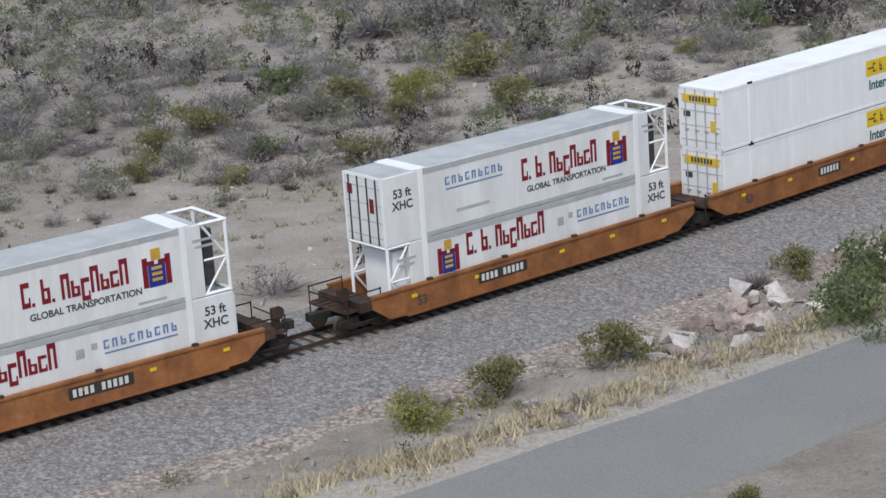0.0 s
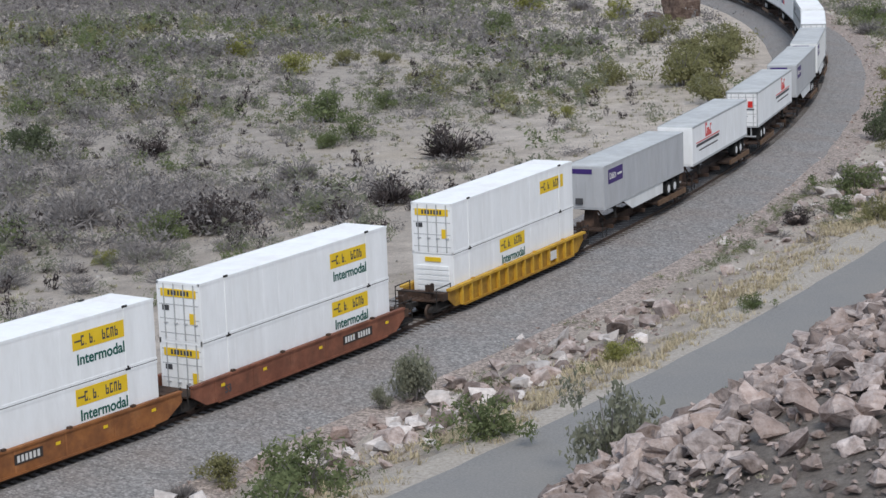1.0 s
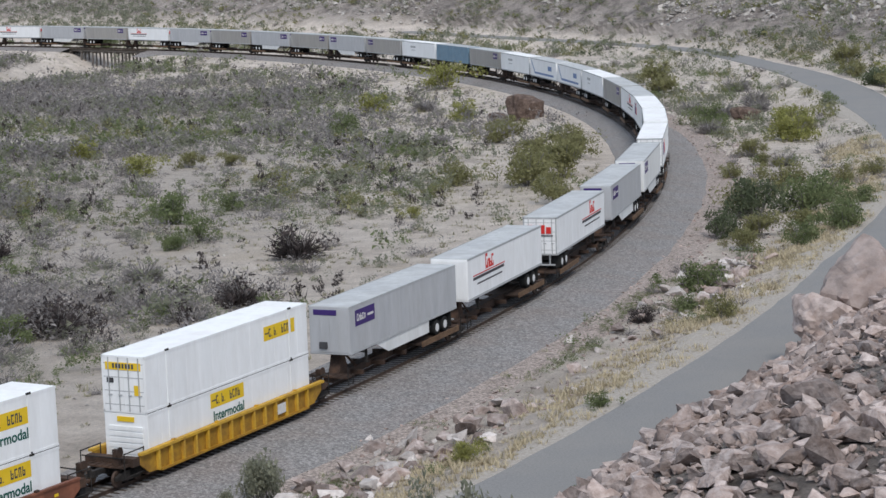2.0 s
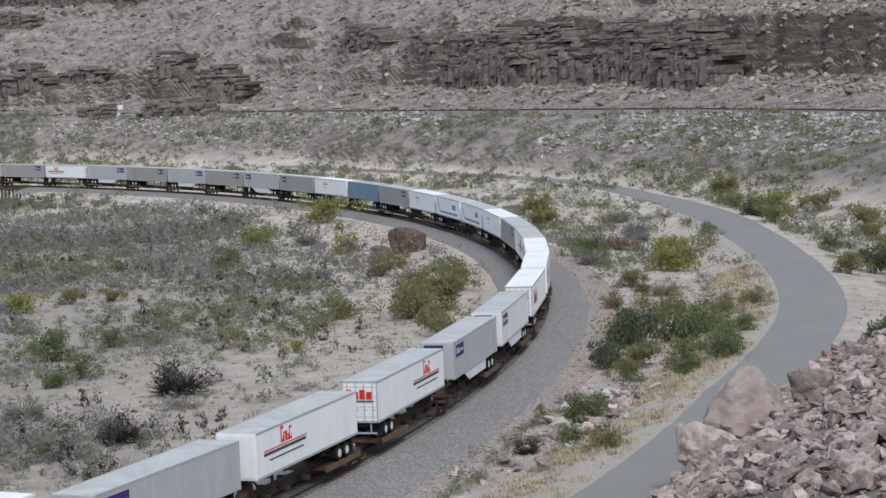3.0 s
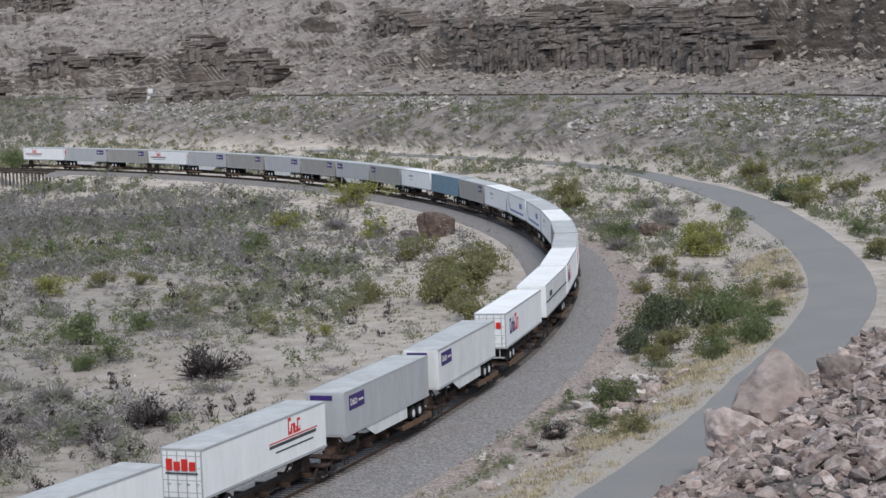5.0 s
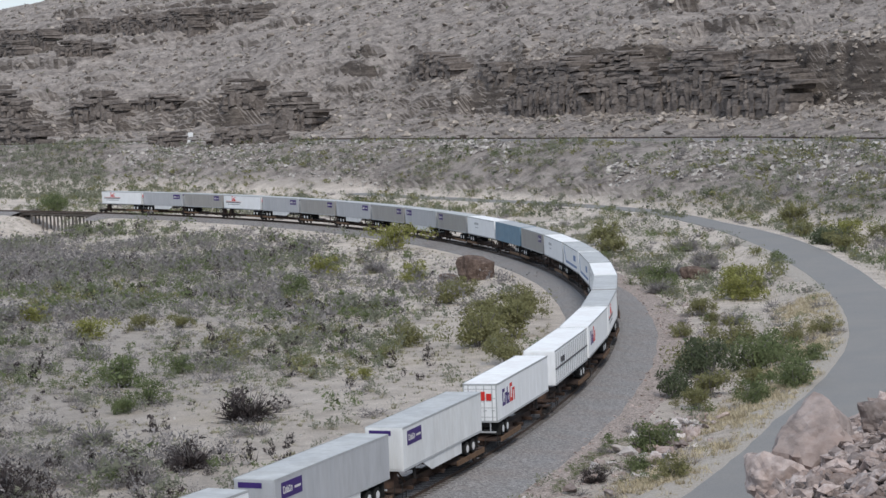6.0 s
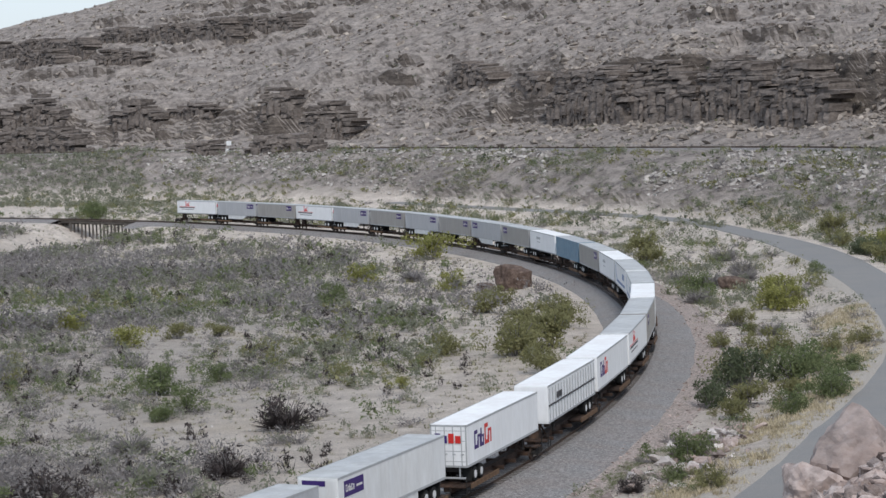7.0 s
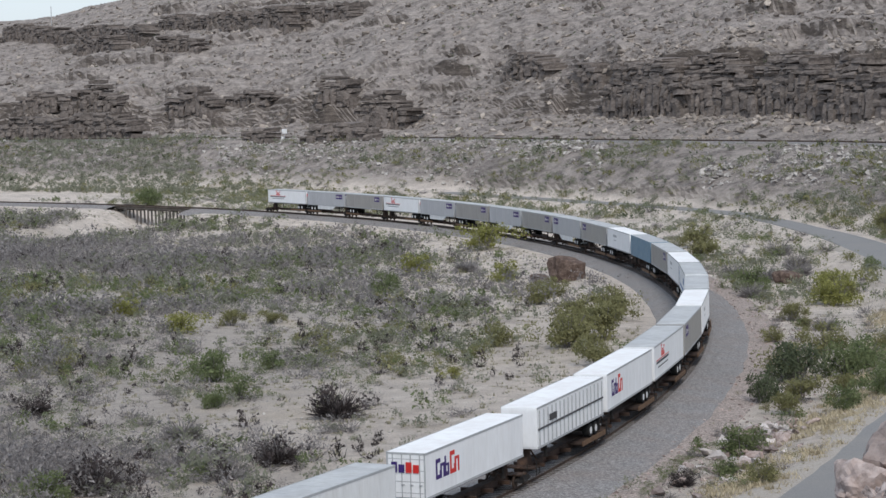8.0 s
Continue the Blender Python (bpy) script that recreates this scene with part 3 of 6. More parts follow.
def marks(shape, side, cx, cz, height, pattern, pitch, thick=0.6):
    """A row of plain blocks: pattern holds each block's height (and foot, if it hangs)."""
    u = -pitch * len(pattern) / 2
    for i, p in enumerate(pattern):
        h, lo = p if isinstance(p, tuple) else (p, 0.0)
        w, e = pitch * thick * 1.2, pitch * thick * 0.40
        if h and h < 0.2:
            side_box(shape, side, cx, cz, u, u + e, 0, h * height, 0.016)
        elif h:
            a, b = lo * height, h * height
            q = (b - a) * 0.2
            side_box(shape, side, cx, cz, u, u + e, a, b, 0.016)
            if i % 3 == 0:
                side_box(shape, side, cx, cz, u + e, u + w, b - q, b, 0.016)
                side_box(shape, side, cx, cz, u + e, u + w, a, a + q, 0.016)
                side_box(shape, side, cx, cz, u + w - e * 0.5, u + w, a + q, a + 2 * q, 0.016)
            elif i % 3 == 1:
                side_box(shape, side, cx, cz, u + e, u + w, b - q, b, 0.016)
                side_box(shape, side, cx, cz, u + w - e, u + w, a, b - q, 0.016)
            else:
                side_box(shape, side, cx, cz, u + e, u + w, a, a + q, 0.016)
                side_box(shape, side, cx, cz, u + w - e, u + w, a + q, a + (b - a) * 0.62, 0.016)
                side_box(shape, side, cx, cz, u + e, u + w - e, a + (b - a) * 0.5, a + (b - a) * 0.62, 0.016)
        u += pitch


def box_shell(thing, z0, z1, body, roof, trim, ribs=0.0, door_end=-1, posts=(), rail=True):
    """The shell of a container or trailer: walls, roof sheet, rails, end frames and swing doors."""
    part("body", Shape().box(-HALF_L, HALF_L, -HALF_W, HALF_W, z0, z1 - 0.02, 0.03), body, thing)
    if ribs:
        sh = Shape()
        for sd in (-1, 1):
            for x in np.arange(-HALF_L + ribs, HALF_L - 0.1, ribs):
                side_box(sh, sd, x, 0, -0.02, 0.02, z0 + 0.16, z1 - 0.16, 0.007)
        tagged(part("wall_ribs", sh, body, thing), kind="stuff")
    rf = Shape().box(-HALF_L + 0.02, HALF_L - 0.02, -HALF_W + 0.02, HALF_W - 0.02, z1 - 0.03, z1, 0.01)
    for x in np.arange(-HALF_L + 1.2, HALF_L - 0.5, 1.22):
        rf.box(x - 0.02, x + 0.02, -HALF_W + 0.05, HALF_W - 0.05, z1, z1 + 0.006)
    part("roof", rf, roof, thing)
    if rail:
        tr = Shape()
        for sd in (-1, 1):
            side_box(tr, sd, 0, 0, -HALF_L, HALF_L, z1 - 0.13, z1 + 0.012, 0.018)
            side_box(tr, sd, 0, 0, -HALF_L, HALF_L, z0, z0 + 0.15, 0.018)
        part("edge_rail", tr, trim, thing)
    for x in posts:
        for sd in (-1, 1):
            ps = side_box(Shape(), sd, x, 0, -0.09, 0.09, z0, z1, 0.03)
            side_box(ps, sd, x, 0, -0.11, 0.11, z1 - 0.14, z1 + 0.02, 0.04)
            part("corner_post", ps, body, thing)
    if door_end:
        fr = Shape()
        for a, b in ((-1.29, -1.19), (1.19, 1.29)):
            end_box(fr, door_end, 0, 0, a, b, z0, z1, 0.03)
        end_box(fr, door_end, 0, 0, -1.29, 1.29, z1 - 0.13, z1, 0.03)
        end_box(fr, door_end, 0, 0, -1.29, 1.29, z0, z0 + 0.12, 0.03)
        part("door_frame", fr, trim, thing)
        for a, b in ((-1.17, -0.015), (0.015, 1.17)):
            dr = end_box(Shape(), door_end, 0, 0, a, b, z0 + 0.14, z1 - 0.15, 0.022)
            door = part("door", dr, body, thing)
            for u in (a + 0.3, b - 0.25):
                rod = end_box(Shape(), door_end, 0, 0, u - 0.022, u + 0.022, z0 + 0.08, z1 - 0.08, 0.07)
                part("lock_rod", end_box(rod, door_end, 0, z0 + 0.9, u - 0.05, u + 0.16, -0.025, 0.025, 0.085), M_TRIM, door, "grey steel locking rod")
            rods = Shape()
            for v in np.linspace(z0 + 0.4, z1 - 0.4, 4):
                end_box(rods, door_end, 0, v, a, b, -0.018, 0.018, 0.034)
            part("door_seam", rods, M_TRIM, door)


def nose_panel(thing, end, z0, z1, body):
    sh = end_box(Shape(), end, 0, 0, -1.2, 1.2, z0 + 0.15, z1 - 0.15, 0.03)
    for u in (-0.6, 0, 0.6):
        end_box(sh, end, 0, 0, u - 0.02, u + 0.02, z0 + 0.15, z1 - 0.15, 0.05)
    part("nose_panel", sh, body, thing)


def thing(name, label, category, group=""):
    return tagged(new(name), label, category, group)


# ---------- containers ----------
CONT_H = 2.896


def yellow_sign(parent, side, cx, cz, w=3.3, h=0.78):
    sg = part("sign", side_box(Shape(), side, cx, cz, -w / 2, w / 2, 0, h, 0.012), M_YSIGN, parent, "yellow company sign with dark marks")
    bars = Shape()
    marks(bars, side, cx + (0.1 if side < 0 else -0.1), cz + h * 0.2, h * 0.62, [0.95, 0.12, 0.95, 0.12, 0, 0.95, 0.95, 0.95, 0.95], 0.27)
    side_box(bars, side, cx, cz, -w / 2 + 0.12, -w / 2 + 0.6, h * 0.45, h * 0.55, 0.016)
    part("sign_mark", bars, M_INK, sg)


def white_container(upper, doors=True, shutter=False, sign_x=4.35, words=True):
    root = thing("container", "white fifty-three-foot container with yellow signs, " + ("stacked on another" if upper else "seated in a well car"), "container", "double-stacked containers")
    z0, z1 = 0.0, CONT_H
    box_shell(root, z0, z1, M_WHITE, M_ROOF, M_WHITE, 1.25, -1 if doors else 0, (-6.1, 6.1))
    nose_panel(root, 1, z0, z1, M_WHITE)
    for sd in (-1, 1):
        cx = sign_x if sd < 0 else -sign_x
        zs = 1.55 if upper else 1.92
        yellow_sign(root, sd, cx, zs)
        if words:
            side_text(root, sd, cx + (0.1 if sd < 0 else -0.1), zs - 0.68, "Intermodal", 0.7, M_GREENINK)
        for x in (-6.1, 6.1):
            part("corner_casting", side_box(Shape(), sd, x, 0, -0.16, 0.16, z1 - 0.03, z1 + 0.07, 0.05), M_DARK, root, "dark steel corner casting")
            part("corner_casting", side_box(Shape(), sd, x, 0, -0.05, 0.05, z0, z0 + 0.16, 0.05), M_DARK, root, "dark steel corner casting")
        # a dark strip stands in for the shaded gap under the container
        part("bottom_gap_shade", side_box(Shape(), sd, 0, 0, -HALF_L, HALF_L, z0 - 0.0, z0 + 0.03, 0.022), M_DARK, root, "dark strip drawn for the shaded gap along the bottom edge")
    if doors:
        es = part("end_sign", end_box(Shape(), -1, 0, z1 - 0.72, -1.05, 1.05, 0, 0.38, 0.05), M_YSIGN, root, "yellow sign on the doors")
        eb = Shape()
        for i in range(7):
            end_box(eb, -1, 0, z1 - 0.64, -0.62 + i * 0.19, -0.5 + i * 0.19, 0, 0.24, 0.056)
        part("sign_mark", eb, M_INK, es)
        st = end_box(Shape(), -1, 0, 1.0, 0.62, 0.95, -0.1, 0.42, 0.05)
        part("placard", st, M_YSIGN, root)
        pl = end_box(Shape(), -1, 0, 1.5, -1.0, -0.6, 0, 0.25, 0.05)
        part("placard", pl, M_INK, root, "dark data plate")
    if shutter:
        ls = Shape()
        for v in np.arange(0.5, 2.3, 0.3):
            end_box(ls, -1, 0, v, -1.0, 1.0, 0, 0.2, 0.06)
        part("louvre", ls, M_WHITE, root, "white horizontal slats")
        part("end_sign", end_box(Shape(), -1, 0, z1 - 0.45, -0.5, 0.5, 0, 0.25, 0.05), M_YSIGN, root)
    return root


def crest(root, side, cx, cz, k=1.0):
    sh = part("crest", side_box(Shape(), side, cx, cz, -0.36 * k, 0.36 * k, -0.62 * k, 0.25 * k, 0.013), M_ROYAL, root, "blue shield emblem with gold and maroon supporters")
    g = side_box(Shape(), side, cx, cz, -0.2 * k, 0.2 * k, 0.42 * k, 0.85 * k, 0.014)
    for v in (-0.4, -0.18, 0.04):
        side_box(g, side, cx, cz, -0.22 * k, 0.22 * k, v * k, (v + 0.12) * k, 0.018)
    part("emblem_gold", g, M_GOLD, sh)
    m = Shape()
    for a in (-1, 1):
        lo, hi = sorted((a * 0.38 * k, a * 0.6 * k))
        side_box(m, side, cx, cz, lo, hi, -0.6 * k, 0.55 * k, 0.014)
        lo, hi = sorted((a * 0.08 * k, a * 0.4 * k))
        side_box(m, side, cx, cz, lo, hi, 0.24 * k, 0.4 * k, 0.014)
    part("emblem_maroon", m, M_MAROON, sh)


OLD_WORD = [1.0, (0.14, 0), 1.0, (0.14, 0), 1.0, 0.66, (0.66, -0.25), 1.05, 0.66, 0.66, 1.05]


def reefer_container(upper, nose):
    """White insulated container; nose is the end with the open steel frame, the doors are opposite."""
    root = thing("reefer_container", "white refrigerated container with maroon lettering blocks, " + ("stacked on another" if upper else "seated in a well car"), "container", "double-stacked containers")
    z0, z1 = 0.0, CONT_H
    sh = Shape()
    xa, xb = (-HALF_L, 6.9) if nose > 0 else (-6.9, HALF_L)
    sh.box(xa, xb, -HALF_W, HALF_W, z0, z1 - 0.02, 0.03)
    part("body", sh, M_OLDWHITE, root)
    rb = Shape()
    for sd in (-1, 1):
        for x in np.arange(-5.6, 5.8, 0.62):
            side_box(rb, sd, x, 0, -0.012, 0.012, z0 + 0.2, z1 - 0.25, 0.006)
    tagged(part("wall_ribs", rb, M_OLDWHITE, root), kind="stuff")
    part("roof", Shape().box(xa + 0.1, xb - 0.05, -HALF_W + 0.08, HALF_W - 0.08, z1 - 0.03, z1, 0.01), M_GREYROOF, root, "grey sheet roof")
    for sd in (-1, 1):
        part("edge_rail", side_box(side_box(Shape(), sd, 0, 0, -5.95, 5.95, z1 - 0.24, z1 - 0.02, 0.016), sd, 0, 0, -5.95, 5.95, z0 + 0.05, z0 + 0.2, 0.016), M_TRIM, root, "grey side rail")
        for x in (-6.1, 6.1):
            part("corner_post", side_box(Shape(), sd, x, 0, -0.12, 0.12, z0, z1 + 0.02, 0.035), M_WHITE, root)
    for x in (-6.1, 6.1):
        part("roof_band", Shape().box(x - 0.35, x + 0.35, -1.28, 1.28, z1, z1 + 0.025), M_WHITE, root, "white strip across the roof")
    # open frame round the cooling unit
    e = nose * HALF_L
    fr = Shape()
    for y in (-1.24, 1.24):
        fr.bar((e - nose * 0.06, y, z0), (e - nose * 0.06, y, z1), 0.12)
        fr.bar((e - nose * 1.2, y, z1 - 0.06), (e, y, z1 - 0.06), 0.11)
        fr.bar((e - nose * 1.2, y, z0 + 0.06), (e, y, z0 + 0.06), 0.11)
        fr.bar((e - nose * 1.1, y, z0 + 1.4), (e - nose * 0.1, y, z0 + 1.4), 0.07)
        fr.bar((e - nose * 1.1, y, z0 + 0.1), (e - nose * 0.1, y, z0 + 1.4), 0.07)
        fr.bar((e - nose * 0.1, y, z0 + 1.4), (e - nose * 1.1, y, z1 - 0.1), 0.07)
    fr.bar((e - nose * 0.06, -1.24, z1 - 0.06), (e - nose * 0.06, 1.24, z1 - 0.06), 0.12)
    fr.bar((e - nose * 0.06, -1.24, z0 + 0.06), (e - nose * 0.06, 1.24, z0 + 0.06), 0.12)
    part("end_frame", fr, M_WHITE, root, "white open steel end frame")
    xs = sorted((nose * 6.92, nose * 7.55))
    part("cooling_unit", Shape().box(xs[0], xs[1], -1.0, 1.0, z0 + 0.3, z1 - 0.35, 0.05), M_WHITE if not upper else M_INK, root, "cooling unit inside the end frame")
    # doors
    de = -nose
    fm = Shape()
    for a, b in ((-1.29, -1.19), (1.19, 1.29)):
        end_box(fm, de, 0, 0, a, b, z0, z1, 0.03)
    end_box(fm, de, 0, 0, -1.29, 1.29, z1 - 0.12, z1, 0.03)
    part("door_frame", fm, M_WHITE, root)
    for a, b in ((-1.17, -0.02), (0.02, 1.17)):
        door = part("door", end_box(Shape(), de, 0, 0, a, b, z0 + 0.1, z1 - 0.15, 0.02), M_OLDWHITE, root)
        for u in (a + 0.28, b - 0.28):
            part("lock_rod", end_box(Shape(), de, 0, 0, u - 0.025, u + 0.025, z0 + 0.05, z1 - 0.1, 0.07), M_INK, door, "dark locking rod")
        rods = Shape()
        for v in (0.35, 1.0, 1.7, 2.4):
            end_box(rods, de, 0, v, a, b, -0.016, 0.016, 0.032)
        part("door_seam", rods, M_TRIM, door)
    em = end_box(Shape(), de, 0, 1.6, 0.42, 0.68, -0.25, 0.35, 0.04)
    part("emblem", em, M_MAROON, root)
    em = end_box(Shape(), de, 0, 2.0, -1.02, -0.7, 0, 0.42, 0.04)
    part("placard", em, M_MAROON, root)
    for sd in (-1, 1):
        d = 1 if sd < 0 else -1
        word, line = Shape(), Shape()
        if upper:
            wx, wz = d * 1.55, 1.25
            crest(root, sd, d * 4.9, 1.5, 1.0)
            tx, tz, tag = d * -3.2, 1.95, d * -7.1
            side_text(root, sd, wx + d * 0.35, wz - 0.52, "GLOBAL TRANSPORTATION", 0.36, M_INK)
            gx, gz_ = d * -3.4, 0.62
        else:
            wx, wz = d * -1.7, 1.65
            crest(root, sd, d * -4.9, 1.75, 0.95)
            tx, tz, tag = d * 4.0, 1.9, d * 7.2
            gx, gz_ = d * 1.5, 2.0
            part("badge", side_box(side_box(Shape(), sd, d * 1.4, 1.95, -0.18, 0.18, -0.18, 0.18), sd, d * 2.0, 2.1, -0.12, 0.12, -0.12, 0.12), M_TRIM, root, "grey diamond badges")
        marks(word, sd, wx, wz, 0.95, OLD_WORD, 0.40, 0.72)
        part("name_mark", word, M_MAROON, root, "maroon company-name blocks")
        marks(line, sd, tx, tz, 0.34, [1, 1, 1, 1, 1, 1, 1, 1, 1], 0.36, 0.5)
        side_box(line, sd, tx, tz - 0.2, -1.6, 1.5, 0, 0.06, 0.014)
        part("product_mark", line, M_SKYINK, root, "blue-grey product-name blocks")
        side_text(root, sd, tag, 1.95 if upper else 2.15, "53 ft", 0.5, M_INK)
        side_text(root, sd, tag, 1.45 if upper else 1.65, "XHC", 0.5, M_INK)
        fine = Shape()
        if upper:
            side_box(fine, sd, d * -3.4, 0.72, -0.9, 0.9, 0, 0.13)
        side_box(fine, sd, d * (7.0 if upper else -7.1), 2.2, -0.5, 0.5, 0, 0.1)
        side_box(fine, sd, d * (7.0 if upper else -7.1), 1.95, -0.4, 0.4, 0, 0.1)
        side_box(fine, sd, d * (4.6 if upper else -4.4), 2.62 if not upper else 0.32, -0.6, 0.6, 0, 0.1)
        part("small_print", fine, M_TRIM, root, "unreadable small grey print")
    return root


# ---------- running gear ----------
def truck(parent, x, wheel_x=0.88):
    """A two-axle rail truck."""
    fr = Shape()
    for y in (-1.0, 1.0):
        fr.prism([(x - 1.25, 0.42), (x - 1.25, 0.58), (x - 0.55, 0.78), (x + 0.55, 0.78), (x + 1.25, 0.58), (x + 1.25, 0.42), (x + 0.5, 0.28), (x - 0.5, 0.28)], y - 0.1, y + 0.1)
    fr.box(x - 0.25, x + 0.25, -1.1, 1.1, 0.45, 0.75)
    tk = part("truck", fr, M_DARK, parent, "dark cast-steel rail truck")
    for dx in (-wheel_x, wheel_x):
        for y in (-0.78, 0.78):
            part("rail_wheel", Shape().drum(x + dx, y - 0.07, y + 0.07, 0.42, 0.42, 16, 0.02), M_RAIL, tk)
    return tk


def end_gear(parent, e, x0, x1, deck):
    """A car end with its grated platform, handrails, brake stand and coupler."""
    sh = Shape()
    lo, hi = sorted((e * x0, e * x1))
    sh.box(lo, hi, -1.25, 1.25, 0.98, 1.06)
    for y in np.linspace(-1.2, 1.2, 7):
        sh.box(lo, hi, y - 0.03, y + 0.03, 1.06, 1.10)
    pf = part("end_platform", sh, deck, parent, "dark grated end platform")
    hr = Shape()
    for y in (-1.3, 1.3):
        for x in (x0 + 0.15, x1 - 0.1):
            hr.bar((e * x, y, 0.45), (e * x, y, 1.75), 0.05)
        hr.bar((e * (x0 + 0.15), y, 1.7), (e * (x1 - 0.1), y, 1.7), 0.05)
        hr.bar((e * (x0 + 0.15), y, 0.5), (e * (x1 - 0.1), y, 0.5), 0.05)
    hr.bar((e * (x1 - 0.05), -1.2, 1.5), (e * (x1 - 0.05), 1.2, 1.5), 0.05)
    part("handrail", hr, M_DARK, parent, "dark end handrails and steps")
    br = Shape().box(*sorted((e * (x1 - 0.35), e * (x1 - 0.1))), -0.9, -0.6, 1.06, 1.9).drum(e * (x1 - 0.2), -1.0, -0.95, 1.75, 0.28, 12)
    part("brake_stand", br, M_SPINE, parent, "rusty hand-brake stand")
    cp = Shape().box(*sorted((e * (x1 - 0.4), e * (x1 + 0.75))), -0.13, 0.13, 0.72, 0.98).box(*sorted((e * (x1 + 0.6), e * (x1 + 0.95))), -0.2, 0.2, 0.68, 1.02)
    part("coupler", cp, M_DARK, parent, "dark knuckle coupler")
    return pf


def well_car(name, label, paint, ends, ribs=False, plate_x=(0.0,), plate_w=2.6):
    """An articulated well unit; ends: 'end' for a coupler end, 'join' for a shared truck."""
    root = thing(name, label, "well car", "rail cars")
    xl = 9.15 if ends[0] == "end" else 9.35
    xr = 9.15 if ends[1] == "end" else 9.35
    for sd in (-1, 1):
        ys = sorted((sd * 1.36, sd * 1.43)) if ribs else sorted((sd * 1.40, sd * 1.52))
        sl = Shape().prism([(-xl, 0.95), (-xl, 1.36), (-8.4, 1.44), (8.4, 1.44), (xr, 1.36), (xr, 0.95), (8.3, 0.36), (7.2, 0.30), (-7.2, 0.30), (-8.3, 0.36)], *ys)
        chord = sorted((sd * 1.36, sd * (1.62 if ribs else 1.58)))
        sl.box(-xl, xr, chord[0], chord[1], 1.40, 1.50)
        sl.box(-7.4, 7.4, chord[0], chord[1], 0.26, 0.36)
        # the ribbed sill takes the darker yellow, a painted shade behind the posts
        sill = part("side_sill", sl, M_YPANEL if ribs else paint, root)
        if ribs:
            part("top_chord", Shape().box(-xl - 0.01, xr + 0.01, *sorted((sd * 1.35, sd * 1.63)), 1.39, 1.52), paint, sill)
        yy = sorted((sd * (1.43 if ribs else 1.52), sd * (1.60 if ribs else 1.535)))
        hw = 0.08 if ribs else 0.05
        for x in np.arange(-7.6, 7.7, 1.15 if ribs else 3.1):
            part("stiffener", Shape().box(x - hw, x + hw, yy[0], yy[1], 0.34, 1.42), paint, sill)
        if ribs:
            part("patch", Shape().box(4.1, 5.0, *sorted((sd * 1.525, sd * 1.545)), 0.6, 1.15), M_CHALK, sill, "white stencilled patch")
        for x in (-6.1, -2.0, 2.0, 6.1):
            part("guide_lug", Shape().box(x - 0.12, x + 0.12, *sorted((sd * 1.40, sd * 1.56)), 1.5, 1.6), paint if ribs else M_SPINE, sill)
        if not ribs:
            for px in plate_x:
                yy = sorted((sd * 1.525, sd * 1.545))
                d = 1 if sd < 0 else -1
                pl = part("number_panel", Shape().box(d * px - plate_w / 2, d * px + plate_w / 2, *yy, 0.72, 1.18), M_PLATE, sill, "dark panel with plain white bars")
                bars = Shape()
                k = int(plate_w / 0.24) - 1
                for i in range(k):
                    if i == 4 and k > 8:
                        continue
                    u = d * px - plate_w / 2 + 0.16 + i * 0.24
                    bars.box(u, u + 0.15, *sorted((sd * 1.545, sd * 1.552)), 0.80, 1.10)
                part("number_bars", bars, M_CHALK, pl)
            yy = sorted((sd * 1.525, sd * 1.545))
            for x in (-7.0, -3.6, 1.2, 4.2, 7.4):
                part("reflector", Shape().box(x - 0.14, x + 0.14, *yy, 0.98, 1.12), M_YSIGN, sill, "small yellow reflector")
            side_text(root, sd, (-6.6 if sd < 0 else 6.6), 0.6, "53", 0.55, M_INK, 1.53)
    part("well_floor", Shape().box(-8.2, 8.2, -1.4, 1.4, 0.28, 0.34).box(-8.4, -8.2, -1.4, 1.4, 0.28, 1.0).box(8.2, 8.4, -1.4, 1.4, 0.28, 1.0), M_SPINE, root, "rusty well floor")
    for e, kind in zip((-1, 1), ends):
        if kind == "end":
            end_gear(root, e, 8.4, 10.35, M_SPINE)
            truck(root, e * 9.35)
            bol = Shape().box(*sorted((e * 9.15, e * 9.7)), -1.45, 1.45, 0.92, 1.34)
            part("bolster", bol, M_SPINE, root)
        else:
            jn = Shape().box(*sorted((e * 8.4, e * 9.6)), -1.35, 1.35, 0.95, 1.05).box(*sorted((e * 9.2, e * 9.75)), -0.5, 0.5, 0.6, 1.2)
            part("joint_platform", jn, M_SPINE, root, "rusty articulated joint platform")
            rl = Shape()
            for y in (-1.35, 1.35):
                rl.bar((e * 9.5, y, 0.5), (e * 9.5, y, 1.6), 0.05)
                rl.bar((e * 9.05, y, 1.1), (e * 9.5, y, 1.6), 0.05)
            part("handrail", rl, M_DARK, root)
            if e > 0:
                truck(root, 9.78)
    return root


